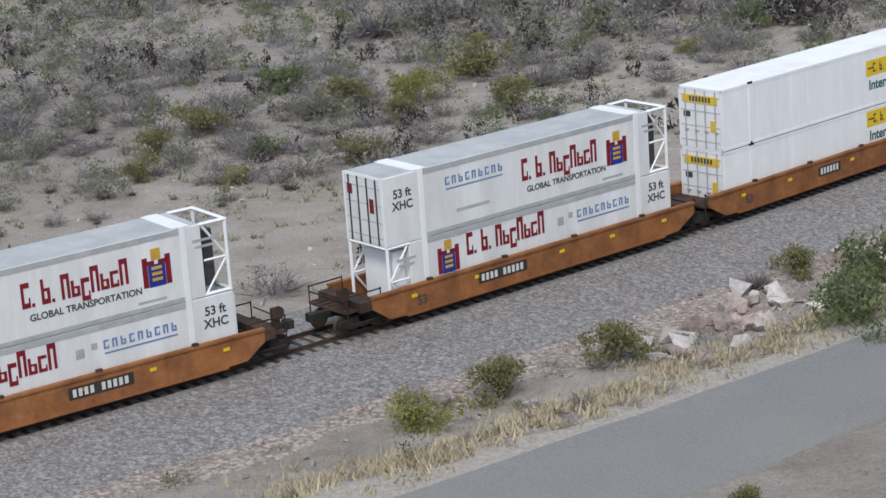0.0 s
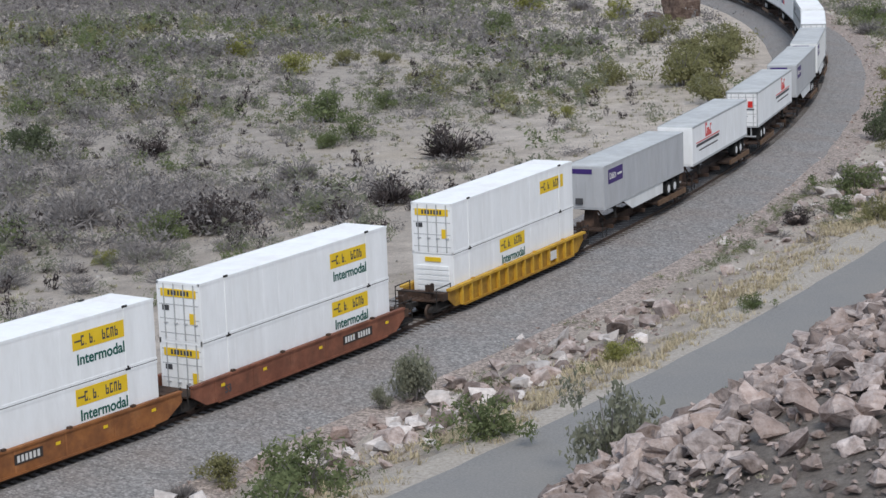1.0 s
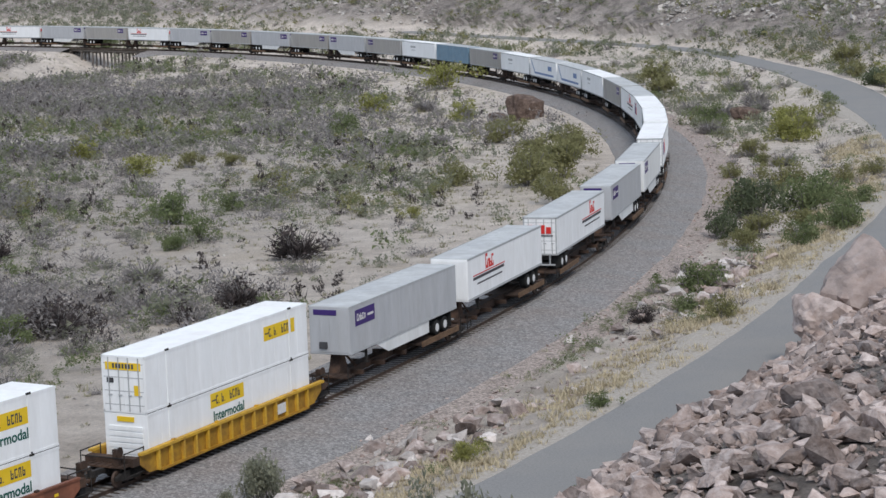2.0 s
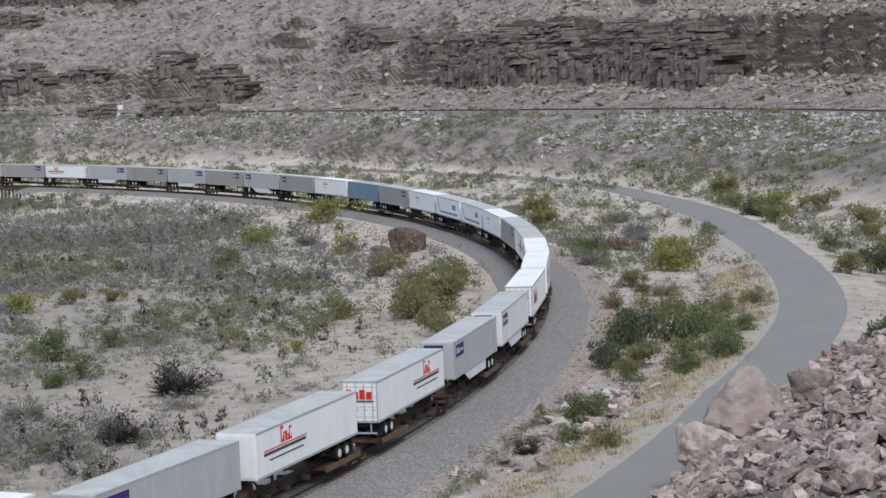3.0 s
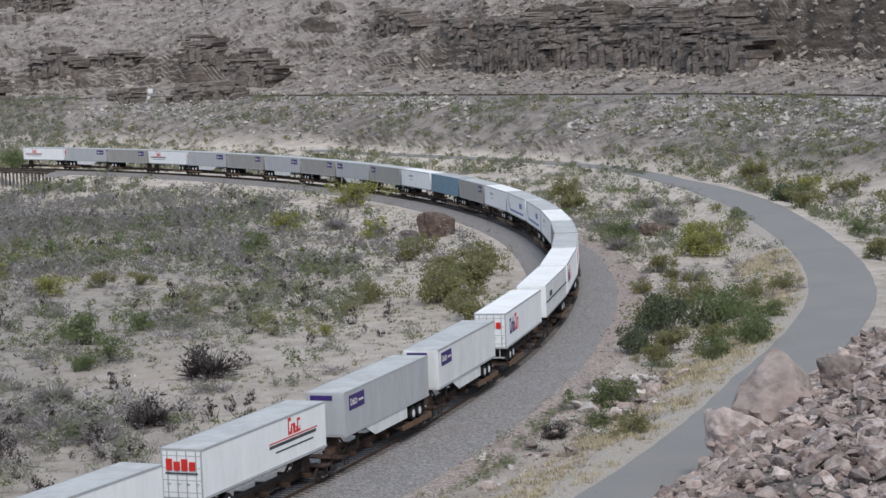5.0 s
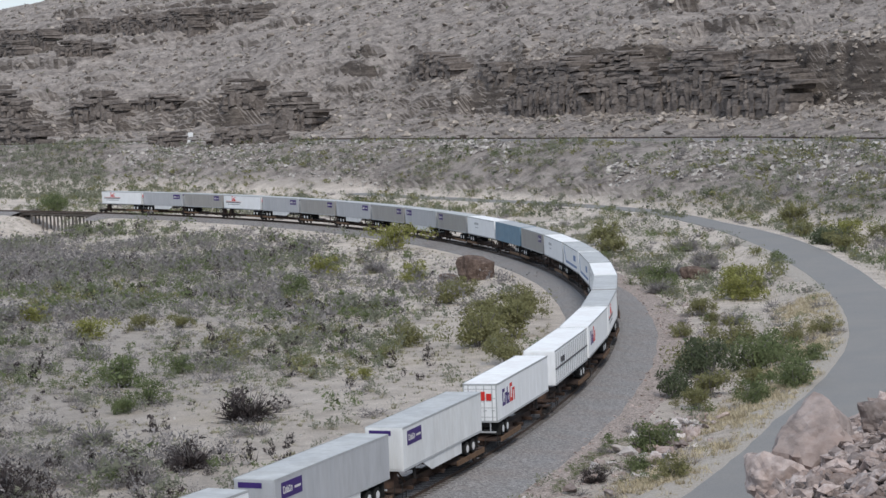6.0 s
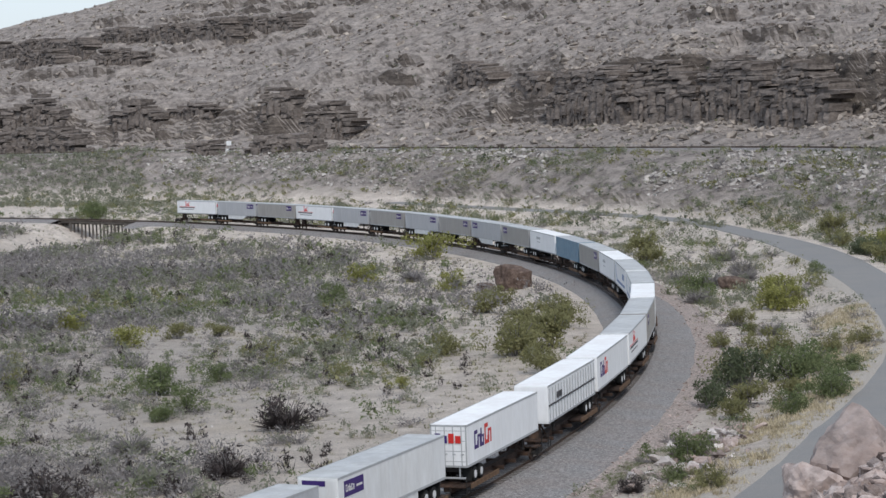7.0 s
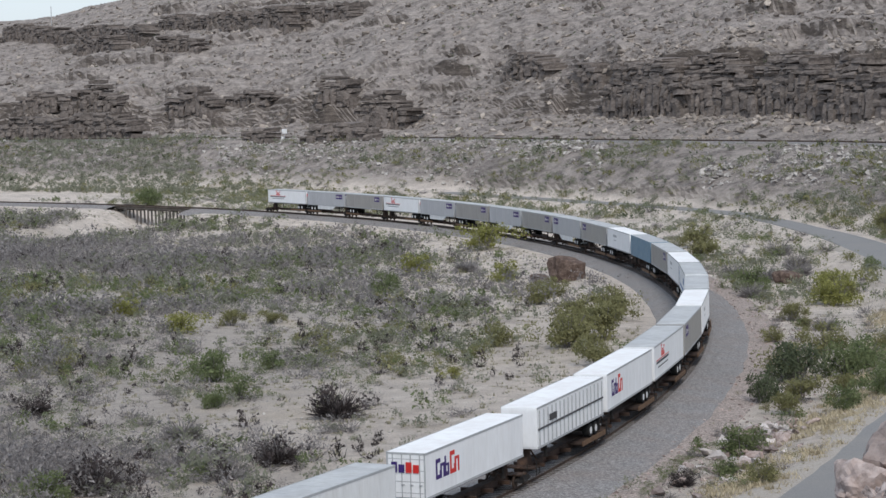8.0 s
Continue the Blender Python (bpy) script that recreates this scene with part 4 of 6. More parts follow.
def spine_car(kind):
    """A low spine unit that carries one road trailer; the hitch faces the trailer's nose."""
    root = thing("spine_car", "rust-brown spine car carrying a road trailer", "flat car", "rail cars")
    h = -kind          # side of the hitch
    part("centre_sill", Shape().box(-8.5, 8.5, -0.32, 0.32, 0.52, 0.98, 0.03), M_SPINE, root)
    for sd in (-1, 1):
        dk = Shape()
        lo, hi = sorted((kind * 2.0, kind * 7.9))
        dk.prism([(lo, 0.80), (lo, 0.90), (hi, 0.90), (hi, 0.80)], *sorted((sd * 0.32, sd * 1.42)))
        part("wheel_deck", dk, M_SPINE, root)
        part("deck_edge", Shape().box(lo, hi, *sorted((sd * 1.42, sd * 1.50)), 0.70, 1.04), M_TAN, root, "tan weathered deck edge beam")
        for x in (-6.0, -3.0, 0.2, 3.0, 6.0):
            outr = Shape().prism([(x - 0.12, 0.6), (x - 0.12, 0.85), (x + 0.12, 0.85), (x + 0.12, 0.6)], *sorted((sd * 0.3, sd * 1.12)))
            part("outrigger", outr, M_SPINE, root)
    ht = Shape().prism([(h * 6.5, 0.95), (h * 6.9, 2.02), (h * 7.3, 2.02), (h * 7.7, 0.95)], -0.35, 0.35)
    ht.bar((h * 5.3, -0.3, 0.95), (h * 6.8, -0.3, 1.95), 0.12).bar((h * 5.3, 0.3, 0.95), (h * 6.8, 0.3, 1.95), 0.12)
    ht.box(*sorted((h * 6.5, h * 7.5)), -0.6, 0.6, 2.0, 2.10)
    part("trailer_hitch", ht, M_SPINE, root, "rusty collapsible trailer hitch")
    for e in (-1, 1):
        dk = Shape().box(*sorted((e * 7.6, e * 8.7)), -1.3, 1.3, 0.86, 0.94)
        for y in np.linspace(-1.2, 1.2, 6):
            dk.box(*sorted((e * 7.65, e * 8.68)), y - 0.03, y + 0.03, 0.94, 0.98)
        part("end_deck", dk, M_SPINE, root)
    hr = Shape()
    for e in (-1, 1):
        for y in (-1.35, 1.35):
            hr.bar((e * 8.6, y, 0.45), (e * 8.6, y, 1.5), 0.05)
            hr.bar((e * 7.9, y, 0.45), (e * 7.9, y, 0.95), 0.05)
            hr.bar((e * 7.9, y, 0.5), (e * 8.6, y, 0.5), 0.05)
    part("handrail", hr, M_DARK, root)
    truck(root, 8.6)
    return root


# ---------- road trailers ----------
TR_B, TR_T = 2.13, 4.99


def trailer_gear(root, w, skirt=False):
    """Bogie at end w, landing legs towards the other."""
    fr = Shape().box(*sorted((w * 3.9, w * 7.7)), -0.55, 0.55, 1.75, 2.12)
    for x in (5.0, 6.3):
        fr.drum(w * x, -1.05, 1.05, 1.42, 0.09, 8)
    bg = part("bogie", fr, M_DARK, root, "dark sliding tandem bogie")
    for x in (5.0, 6.3):
        for sd in (-1, 1):
            ty = part("tyre", Shape().drum(w * x, *sorted((sd * 0.68, sd * 1.22)), 1.42, 0.51, 18, 0.05), M_TYRE, bg)
            part("wheel_hub", Shape().drum(w * x, *sorted((sd * 1.16, sd * 1.235)), 1.42, 0.29, 14, 0.03), M_HUB, bg, "white steel wheel disc")
    for sd in (-1, 1):
        part("mud_flap", Shape().box(*sorted((w * 7.2, w * 7.24)), *sorted((sd * 0.62, sd * 1.25)), 1.1, 2.1), M_BLACK, root)
    part("rear_bumper", Shape().box(*sorted((w * 7.9, w * 8.05)), -1.1, 1.1, 1.35, 1.45).bar((w * 7.98, -0.7, 1.4), (w * 7.98, -0.7, 2.13), 0.08).bar((w * 7.98, 0.7, 1.4), (w * 7.98, 0.7, 2.13), 0.08), M_TRIM, root)
    lg = Shape()
    for sd in (-1, 1):
        lg.bar((-w * 5.2, sd * 0.95, 2.13), (-w * 5.2, sd * 0.95, 1.25), 0.14)
        lg.box(*sorted((-w * 5.35, -w * 5.05)), *sorted((sd * 0.82, sd * 1.08)), 1.17, 1.25)
    lg.bar((-w * 5.2, -0.95, 1.8), (-w * 5.2, 0.95, 1.8), 0.08).bar((-w * 5.2, -0.95, 1.3), (-w * 4.2, -0.4, 2.1), 0.07)
    part("landing_gear", lg, M_DARK, root, "dark folded landing legs")
    part("underframe", Shape().box(-7.6, 7.6, -1.2, 1.2, 2.05, 2.13), M_DARK, root)
    if skirt:
        for sd in (-1, 1):
            sk = Shape().prism([(w * 3.6, 2.13), (w * 3.6, 1.35), (-w * 2.6, 1.35), (-w * 4.4, 2.13)], *sorted((sd * 1.22, sd * 1.26)))
            part("side_skirt", sk, M_OLDWHITE, root, "pale angled side skirt")


def plate_sign(root, side, cx, cz, w, h, paint=None, inner=True):
    sg = part("sign", side_box(Shape(), side, cx, cz, -w / 2, w / 2, -h / 2, h / 2, 0.02), paint or M_PURPLE, root, "purple company panel with pale marks")
    if inner:
        b = Shape()
        marks(b, side, cx + (-w * 0.2 if side < 0 else w * 0.2), cz - h * 0.2, h * 0.45, [1, 0.75, 1, 0.9, 0.75], w * 0.09, 0.75)
        for sh in (b,):
            side_box(sh, side, cx, cz, w * 0.12, w * 0.42, -h * 0.1, h * 0.04, 0.026)
        me = part("sign_mark", b, M_CHALK, sg)
        me.location.y = side * 0.008


def trailer(kind, w):
    """A dry-van trailer. w: the end that carries wheels and doors."""
    body, roof, trim, ribs = {"grey": (M_GREY, M_GREYROOF, M_TRIM, 0.62), "taupe": (M_TAUPE, M_GREYROOF, M_TRIM, 0.62), "blue": (M_BLUE, M_TRIM, M_BLUE, 0.62), "silver": (M_OLDWHITE, M_GREYROOF, M_TRIM, 0.62),
                              "red": (M_WHITE, M_GREYROOF, M_TRIM, 1.22), "white": (M_WHITE, M_ROOF, M_TRIM, 1.22), "post": (M_WHITE, M_ROOF, M_TRIM, 0), "stripe": (M_WHITE, M_GREYROOF, M_TRIM, 1.22), "plain": (M_WHITE, M_ROOF, M_TRIM, 1.22)}[kind]
    say = {"grey": "grey ribbed dry-van trailer with a purple sign", "taupe": "taupe-grey dry-van trailer with a dark sign", "blue": "faded blue dry-van trailer", "silver": "pale ribbed trailer with a purple sign",
           "red": "white trailer with red mark and dark stripe", "white": "white trailer with large purple and red marks", "post": "white sheet-and-post trailer with dark rail", "stripe": "white trailer with a blue swept stripe", "plain": "plain white dry-van trailer"}[kind]
    root = thing("road_trailer", say + ", riding a spine car", "trailer", "trailers on the train")
    box_shell(root, TR_B, TR_T, body, roof, trim, ribs, w)
    nose_panel(root, -w, TR_B, TR_T, body)
    trailer_gear(root, w, kind in ("grey", "silver"))
    mid = (TR_B + TR_T) / 2
    for sd in (-1, 1):
        d = 1 if sd < 0 else -1
        if kind in ("grey", "silver", "taupe"):
            nose = -w
            plate_sign(root, sd, nose * 5.9, mid + 0.62, 2.7 if kind != "taupe" else 2.2, 0.95, M_PURPLE)
        elif kind == "red":
            cx = d * (-3.6 if w * d > 0 else 3.6)
            sh = Shape()
            marks(sh, sd, cx, mid + 0.25, 0.75, [1.35, 0.8, 0.8, 1.1], 0.42, 0.8)
            side_box(sh, sd, cx, mid + 0.1, -3.4, 3.2, -0.02, 0.05, 0.02)
            part("name_mark", sh, M_SCARLET, root, "red company-name blocks")
            part("stripe", side_box(side_box(Shape(), sd, cx, mid - 0.12, -3.4, 3.0, -0.06, 0.12, 0.02), sd, cx, mid - 0.55, -2.6, 2.6, 0, 0.1), M_INK, root, "dark stripe and small print")
        elif kind == "white":
            cx = d * -4.6
            sh, rd = Shape(), Shape()
            marks(sh, sd, cx - d * 0.95, mid - 0.45, 1.25, [1.0, 0.72, 1.0], 0.68, 0.85)
            marks(rd, sd, cx + d * 0.95, mid - 0.45, 1.25, [1.12, 0.78], 0.72, 0.85)
            part("name_mark", sh, M_PURPLE, root, "large purple company-name blocks")
            part("name_mark", rd, M_SCARLET, root, "large red company-name blocks")
        elif kind == "post":
            sh = Shape()
            for x in np.arange(-7.6, 7.7, 0.95):
                part("wall_post", side_box(Shape(), sd, x, 0, -0.07, 0.07, TR_B + 0.2, TR_T - 0.25, 0.05), M_TRIM, root)
            part("rub_rail", side_box(Shape(), sd, 0, mid - 0.1, -7.9, 7.9, -0.06, 0.06, 0.06), M_INK, root, "dark rub rail")
            part("badge", side_box(Shape(), sd, d * -4.5, mid + 0.35, -0.8, 0.8, -0.2, 0.25, 0.06), M_INK, root)
        elif kind == "stripe":
            sh = side_box(Shape(), sd, 0, mid, -5.2, 6.4, -0.95, -0.65, 0.02)
            part("stripe", sh, M_SKYINK, root, "blue swept stripe")
            bar = Shape()
            y = sorted((sd * 1.30, sd * 1.32))
            bar.prism([(d * -5.2, mid - 0.95), (d * -5.2, mid - 0.55), (d * -7.2, mid + 1.1), (d * -7.5, mid + 1.1)], *y)
            part("stripe", bar, M_SKYINK, root)
            part("badge", side_box(Shape(), sd, d * 4.2, mid + 0.2, -1.1, 1.1, -0.3, 0.4, 0.02), M_SKYINK, root)
        elif kind == "plain":
            part("small_print", side_box(side_box(Shape(), sd, d * -2.5, mid + 0.3, -1.2, 1.2, 0, 0.35), sd, d * -2.4, mid - 0.2, -0.9, 0.9, 0, 0.12), M_TRIM, root)
    # marks on the ends
    if kind in ("red", "white"):
        a, b = Shape(), Shape()
        for i in range(4):
            end_box(a if (kind == "white" and i < 2) else b, w, 0, mid + 0.2, -0.95 + i * 0.48, -0.58 + i * 0.48, 0, 0.5 if i % 2 else 0.65, 0.08)
        if a.v:
            part("end_mark", a, M_PURPLE, root)
        part("end_mark", b, M_SCARLET, root, "red blocks on the doors")
        if kind == "red":
            part("end_stripe", end_box(Shape(), w, 0, mid + 0.05, -1.0, 1.0, -0.04, 0.04, 0.08), M_INK, root)
    elif kind in ("grey", "silver"):
        part("end_sign", end_box(Shape(), -w, 0, TR_T - 0.35, -1.0, 0.5, -0.16, 0.16, 0.055), M_PURPLE, root, "purple sign on the nose")
        part("nose_box", end_box(Shape(), -w, 0.4, TR_B + 0.35, -0.25, 0.25, 0, 0.4, 0.12), M_INK, root, "dark electric and air connector box")
    return root


# ---------- the consist: (car, load) by distance along the track at the start ----------
SPEED = 15.22
MOVERS = []


def put(ob, s, z=0.0):
    MOVERS.append((ob, s, z))


def build_train():
    cars = [(-226.4, M_BROWN, ("join", "end"), (2.0,)), (-203.0, M_BROWN, ("end", "join"), (-2.2,)), (-183.3, M_BROWN, ("join", "join"), (-0.6,)), (-163.9, M_RUSTRED, ("join", "end"), (4.6,))]
    for i, (s, paint, ends, px) in enumerate(cars):
        put(well_car("well_car", "red-brown well car stacked with two white containers" if i == 3 else "rust-orange well car stacked with two white containers", paint, ends, False, px, 1.7 if i == 2 else 2.7), s)
    put(well_car("well_car", "yellow ribbed well car stacked with two white containers", M_YCAR, ("end", "end"), True), -140.8)
    up = 3.254
    first = [reefer_container(True, 1), None, reefer_container(False, -1), white_container(True), white_container(False), white_container(False, False, True, -0.6), white_container(True, sign_x=5.0, words=False)]
    base = Matrix.Identity(4)
    put(first[0], -226.4, up)
    put(copy_thing(first[2], base), -226.4, 0.35)
    put(copy_thing(first[0], base), -203.0, up)
    put(first[2], -203.0, 0.35)
    put(first[3], -183.3, up)
    put(first[4], -183.3, 0.35)
    put(copy_thing(first[3], base), -163.9, up)
    put(copy_thing(first[4], base), -163.9, 0.35)
    put(first[6], -140.8, up)
    put(first[5], -140.8, 0.35)
    order = [("grey", 1), ("red", 1), ("red", -1), ("grey", 1), ("silver", 1), ("white", -1), ("post", 1), ("white", 1), ("red", 1), ("taupe", 1), ("plain", 1), ("stripe", -1), ("stripe", 1), ("plain", -1),
             ("taupe", 1), ("blue", -1), ("plain", 1), ("taupe", -1), ("grey", -1), ("taupe", 1), ("grey", 1), ("taupe", 1), ("grey", 1), ("red", -1), ("taupe", 1), ("grey", 1), ("red", -1)]
    at = [-119.6, -101.3, -81.0, -61.9, -43.4, -23.2, -4.2] + [13.1 + 17.16 * i for i in range(20)]
    made = {}
    for (kind, w), s in zip(order, at):
        for key, make in ((("car", w), lambda: spine_car(w)), ((kind, w), lambda: trailer(kind, w))):
            made[key], ob = (made[key], copy_thing(made[key], base)) if key in made else [make()] * 2
            put(ob, s)


build_train()

# ---------- plants and stones ----------
M_GREEN = foliage("green_foliage", (0.105, 0.135, 0.062), (0.22, 0.25, 0.125))
M_OLIVE = foliage("olive_foliage", (0.16, 0.158, 0.07), (0.30, 0.288, 0.15))
M_BRIGHT = foliage("yellow_green_foliage", (0.19, 0.195, 0.06), (0.35, 0.345, 0.13), 0.3)
M_SAGE = foliage("grey_green_foliage", (0.17, 0.178, 0.128), (0.30, 0.305, 0.23))
M_DEEP = foliage("dark_green_foliage", (0.07, 0.088, 0.052), (0.155, 0.175, 0.105))
M_TWIG = foliage("grey_dry_twigs", (0.185, 0.17, 0.166), (0.32, 0.298, 0.288), 0.3, 0.3)
M_BURNT = foliage("dark_brown_twigs", (0.032, 0.027, 0.028), (0.10, 0.083, 0.08), 0.35, 0.1)
M_STRAW = foliage("dry_straw_grass", (0.40, 0.335, 0.225), (0.60, 0.525, 0.38), 0.25, 0.3)
M_TUFT = foliage("grey_olive_grass", (0.26, 0.242, 0.165), (0.42, 0.392, 0.285), 0.3, 0.3)
M_CLIFF = mat("dark_cliff_rock", [(0.3, (0.08, 0.068, 0.062)), (0.5, (0.15, 0.129, 0.117)), (0.72, (0.25, 0.218, 0.197))], 0.9, 0.95, island=0.12, space="world", bump=0.35, bump_scale=1.6, detail=10, dirt=(0.30, 0.255, 0.225), dirt_scale=0.35, dirt_amount=0.5, stretch=(1, 1, 1.7))
RNG = np.random.RandomState(11)


def leaf_cloud(n, leaf, lobes=6, flat=0.75, rng=RNG):
    """n small leaf clumps in a lobed crown about 2 wide and 1 high, as loose triangles."""
    c = rng.normal(0, 1, (lobes, 3)) * (0.42, 0.42, 0.2) + (0, 0, 0.5)
    c[:, 2] = np.clip(c[:, 2], 0.2, 0.95)
    rad = rng.uniform(0.28, 0.5, lobes)
    k = rng.randint(0, lobes, n)
    d = rng.normal(0, 1, (n, 3))
    d /= np.linalg.norm(d, axis=1, keepdims=True)
    p = c[k] + d * (rad[k] * rng.uniform(0.3, 1.08, n))[:, None] * (1, 1, flat)
    p[:, 2] = np.abs(p[:, 2])
    t = rng.normal(0, 1, (n, 3, 3)) * leaf * rng.uniform(0.5, 1.4, (n, 1, 1))
    return (p[:, None, :] + t).reshape(-1, 3)


def twig_cloud(n, width=0.03, reach=1.0, rng=RNG, up=0.75):
    """n thin crooked twigs that spread from the foot of a shrub."""
    a = rng.uniform(0, 2 * np.pi, n)
    lift = rng.uniform(0.15, 1.0, n) * up
    d = np.stack([np.cos(a) * (1 - lift * 0.5), np.sin(a) * (1 - lift * 0.5), lift], 1)
    b = d * rng.uniform(0.05, 0.55, n)[:, None] * reach + rng.normal(0, 0.08, (n, 3)) * (1, 1, 0.4)
    e = b + (d + rng.normal(0, 0.35, (n, 3))) * rng.uniform(0.25, 0.55, n)[:, None] * reach
    w = rng.normal(0, width, (n, 3))
    v = np.stack([b - w, b + w, e], 1)
    v[:, :, 2] = np.abs(v[:, :, 2])
    return v.reshape(-1, 3)


def blade_tuft(n, rng=RNG, spread=0.5, width=0.07):
    a = rng.uniform(0, 2 * np.pi, n)
    b = rng.normal(0, 0.28, (n, 3)) * (1, 1, 0)
    e = b + np.stack([np.cos(a) * spread, np.sin(a) * spread, rng.uniform(0.35, 1.0, n)], 1) * rng.uniform(0.5, 1, (n, 1))
    w = np.stack([-np.sin(a), np.cos(a), 0 * a], 1) * width * rng.uniform(0.6, 1.5, (n, 1))
    return np.stack([b - w, b + w, e], 1).reshape(-1, 3)


def scatter(name, templates, x, y, size, material, label, category, sink=0.05, kind="stuff", tall=1.0, parent=None):
    """Joins copies of the templates, turned and sized, into one object of many."""
    if not len(x):
        return None
    z = ground_z(x, y) - sink * size
    vs = []
    a = RNG.uniform(0, 2 * np.pi, len(x))
    pick = RNG.randint(0, len(templates), len(x))
    st = RNG.uniform(0.75, 1.25, len(x)) * tall
    for k, t in enumerate(templates):
        i = np.where(pick == k)[0]
        if not len(i):
            continue
        c, s = np.cos(a[i])[:, None], np.sin(a[i])[:, None]
        px = (t[None, :, 0] * c - t[None, :, 1] * s) * size[i, None] + x[i, None]
        py = (t[None, :, 0] * s + t[None, :, 1] * c) * size[i, None] + y[i, None]
        pz = t[None, :, 2] * (size[i] * st[i])[:, None] + z[i, None]
        vs.append(np.stack([px, py, pz], -1).reshape(-1, 3))
    v = np.concatenate(vs)
    ob = add_mesh(name, v, np.arange(len(v)).reshape(-1, 3), material, parent)
    return tagged(ob, label, "" if parent else category, kind=kind)


def hull(points):
    bm = bmesh.new()
    for p in points:
        bm.verts.new(p)
    bmesh.ops.convex_hull(bm, input=list(bm.verts))
    for v in [v for v in bm.verts if not v.link_faces]:
        bm.verts.remove(v)
    bmesh.ops.triangulate(bm, faces=list(bm.faces))
    bm.verts.index_update()
    v, f = np.array([q.co[:] for q in bm.verts]), np.array([[q.index for q in fc.verts] for fc in bm.faces])
    bm.free()
    return v, f


def rock_template(n=13, rng=RNG):
    """An angular broken stone about 1 across."""
    p = rng.normal(0, 1, (n, 3))
    p /= np.abs(p).max(1, keepdims=True) ** 0.75 * np.linalg.norm(p, axis=1, keepdims=True) ** 0.25
    return hull(p * rng.uniform(0.75, 1.0, (n, 1)) * (0.58, rng.uniform(0.36, 0.52), rng.uniform(0.26, 0.42)))


ROCKS = [rock_template(RNG.randint(10, 17)) for _ in range(12)]
PEBBLES = [rock_template(8) for _ in range(8)]
CHIPS = [rock_template(6) for _ in range(10)]


def rock_rest(name, templates, x, y, size, material, label, category, lift=0.12, parent=None):
    if not len(x):
        return None
    z = ground_z(x, y) + lift * size
    vs, fs, n = [], [], 0
    for i in range(len(x)):
        v, f = templates[RNG.randint(len(templates))]
        m = np.array(Euler(RNG.uniform(-0.6, 0.6, 3) + (0, 0, RNG.uniform(0, 6.28))).to_matrix())
        vs.append((v @ m.T) * size[i] + (x[i], y[i], z[i]))
        fs.append(f + n)
        n += len(v)
    ob = add_mesh(name, np.concatenate(vs), np.concatenate(fs), material, parent)
    return tagged(ob, label, "" if parent else category, kind="stuff")


def in_view(x, y):
    az, d = np.degrees(np.arctan2(x, y)), np.hypot(x, y)
    return (d > 55) & (az < 17) & (az > np.where(d < 210, -33, -14.5))


def field(n, s0, s1, r0, r1):
    s, r = RNG.uniform(s0, s1, n), RNG.uniform(r0, r1, n)
    x, y = CX + (RAD + r) * np.cos(s / RAD), CY + (RAD + r) * np.sin(s / RAD)
    k = in_view(x, y)
    return x[k], y[k], s[k], r[k]


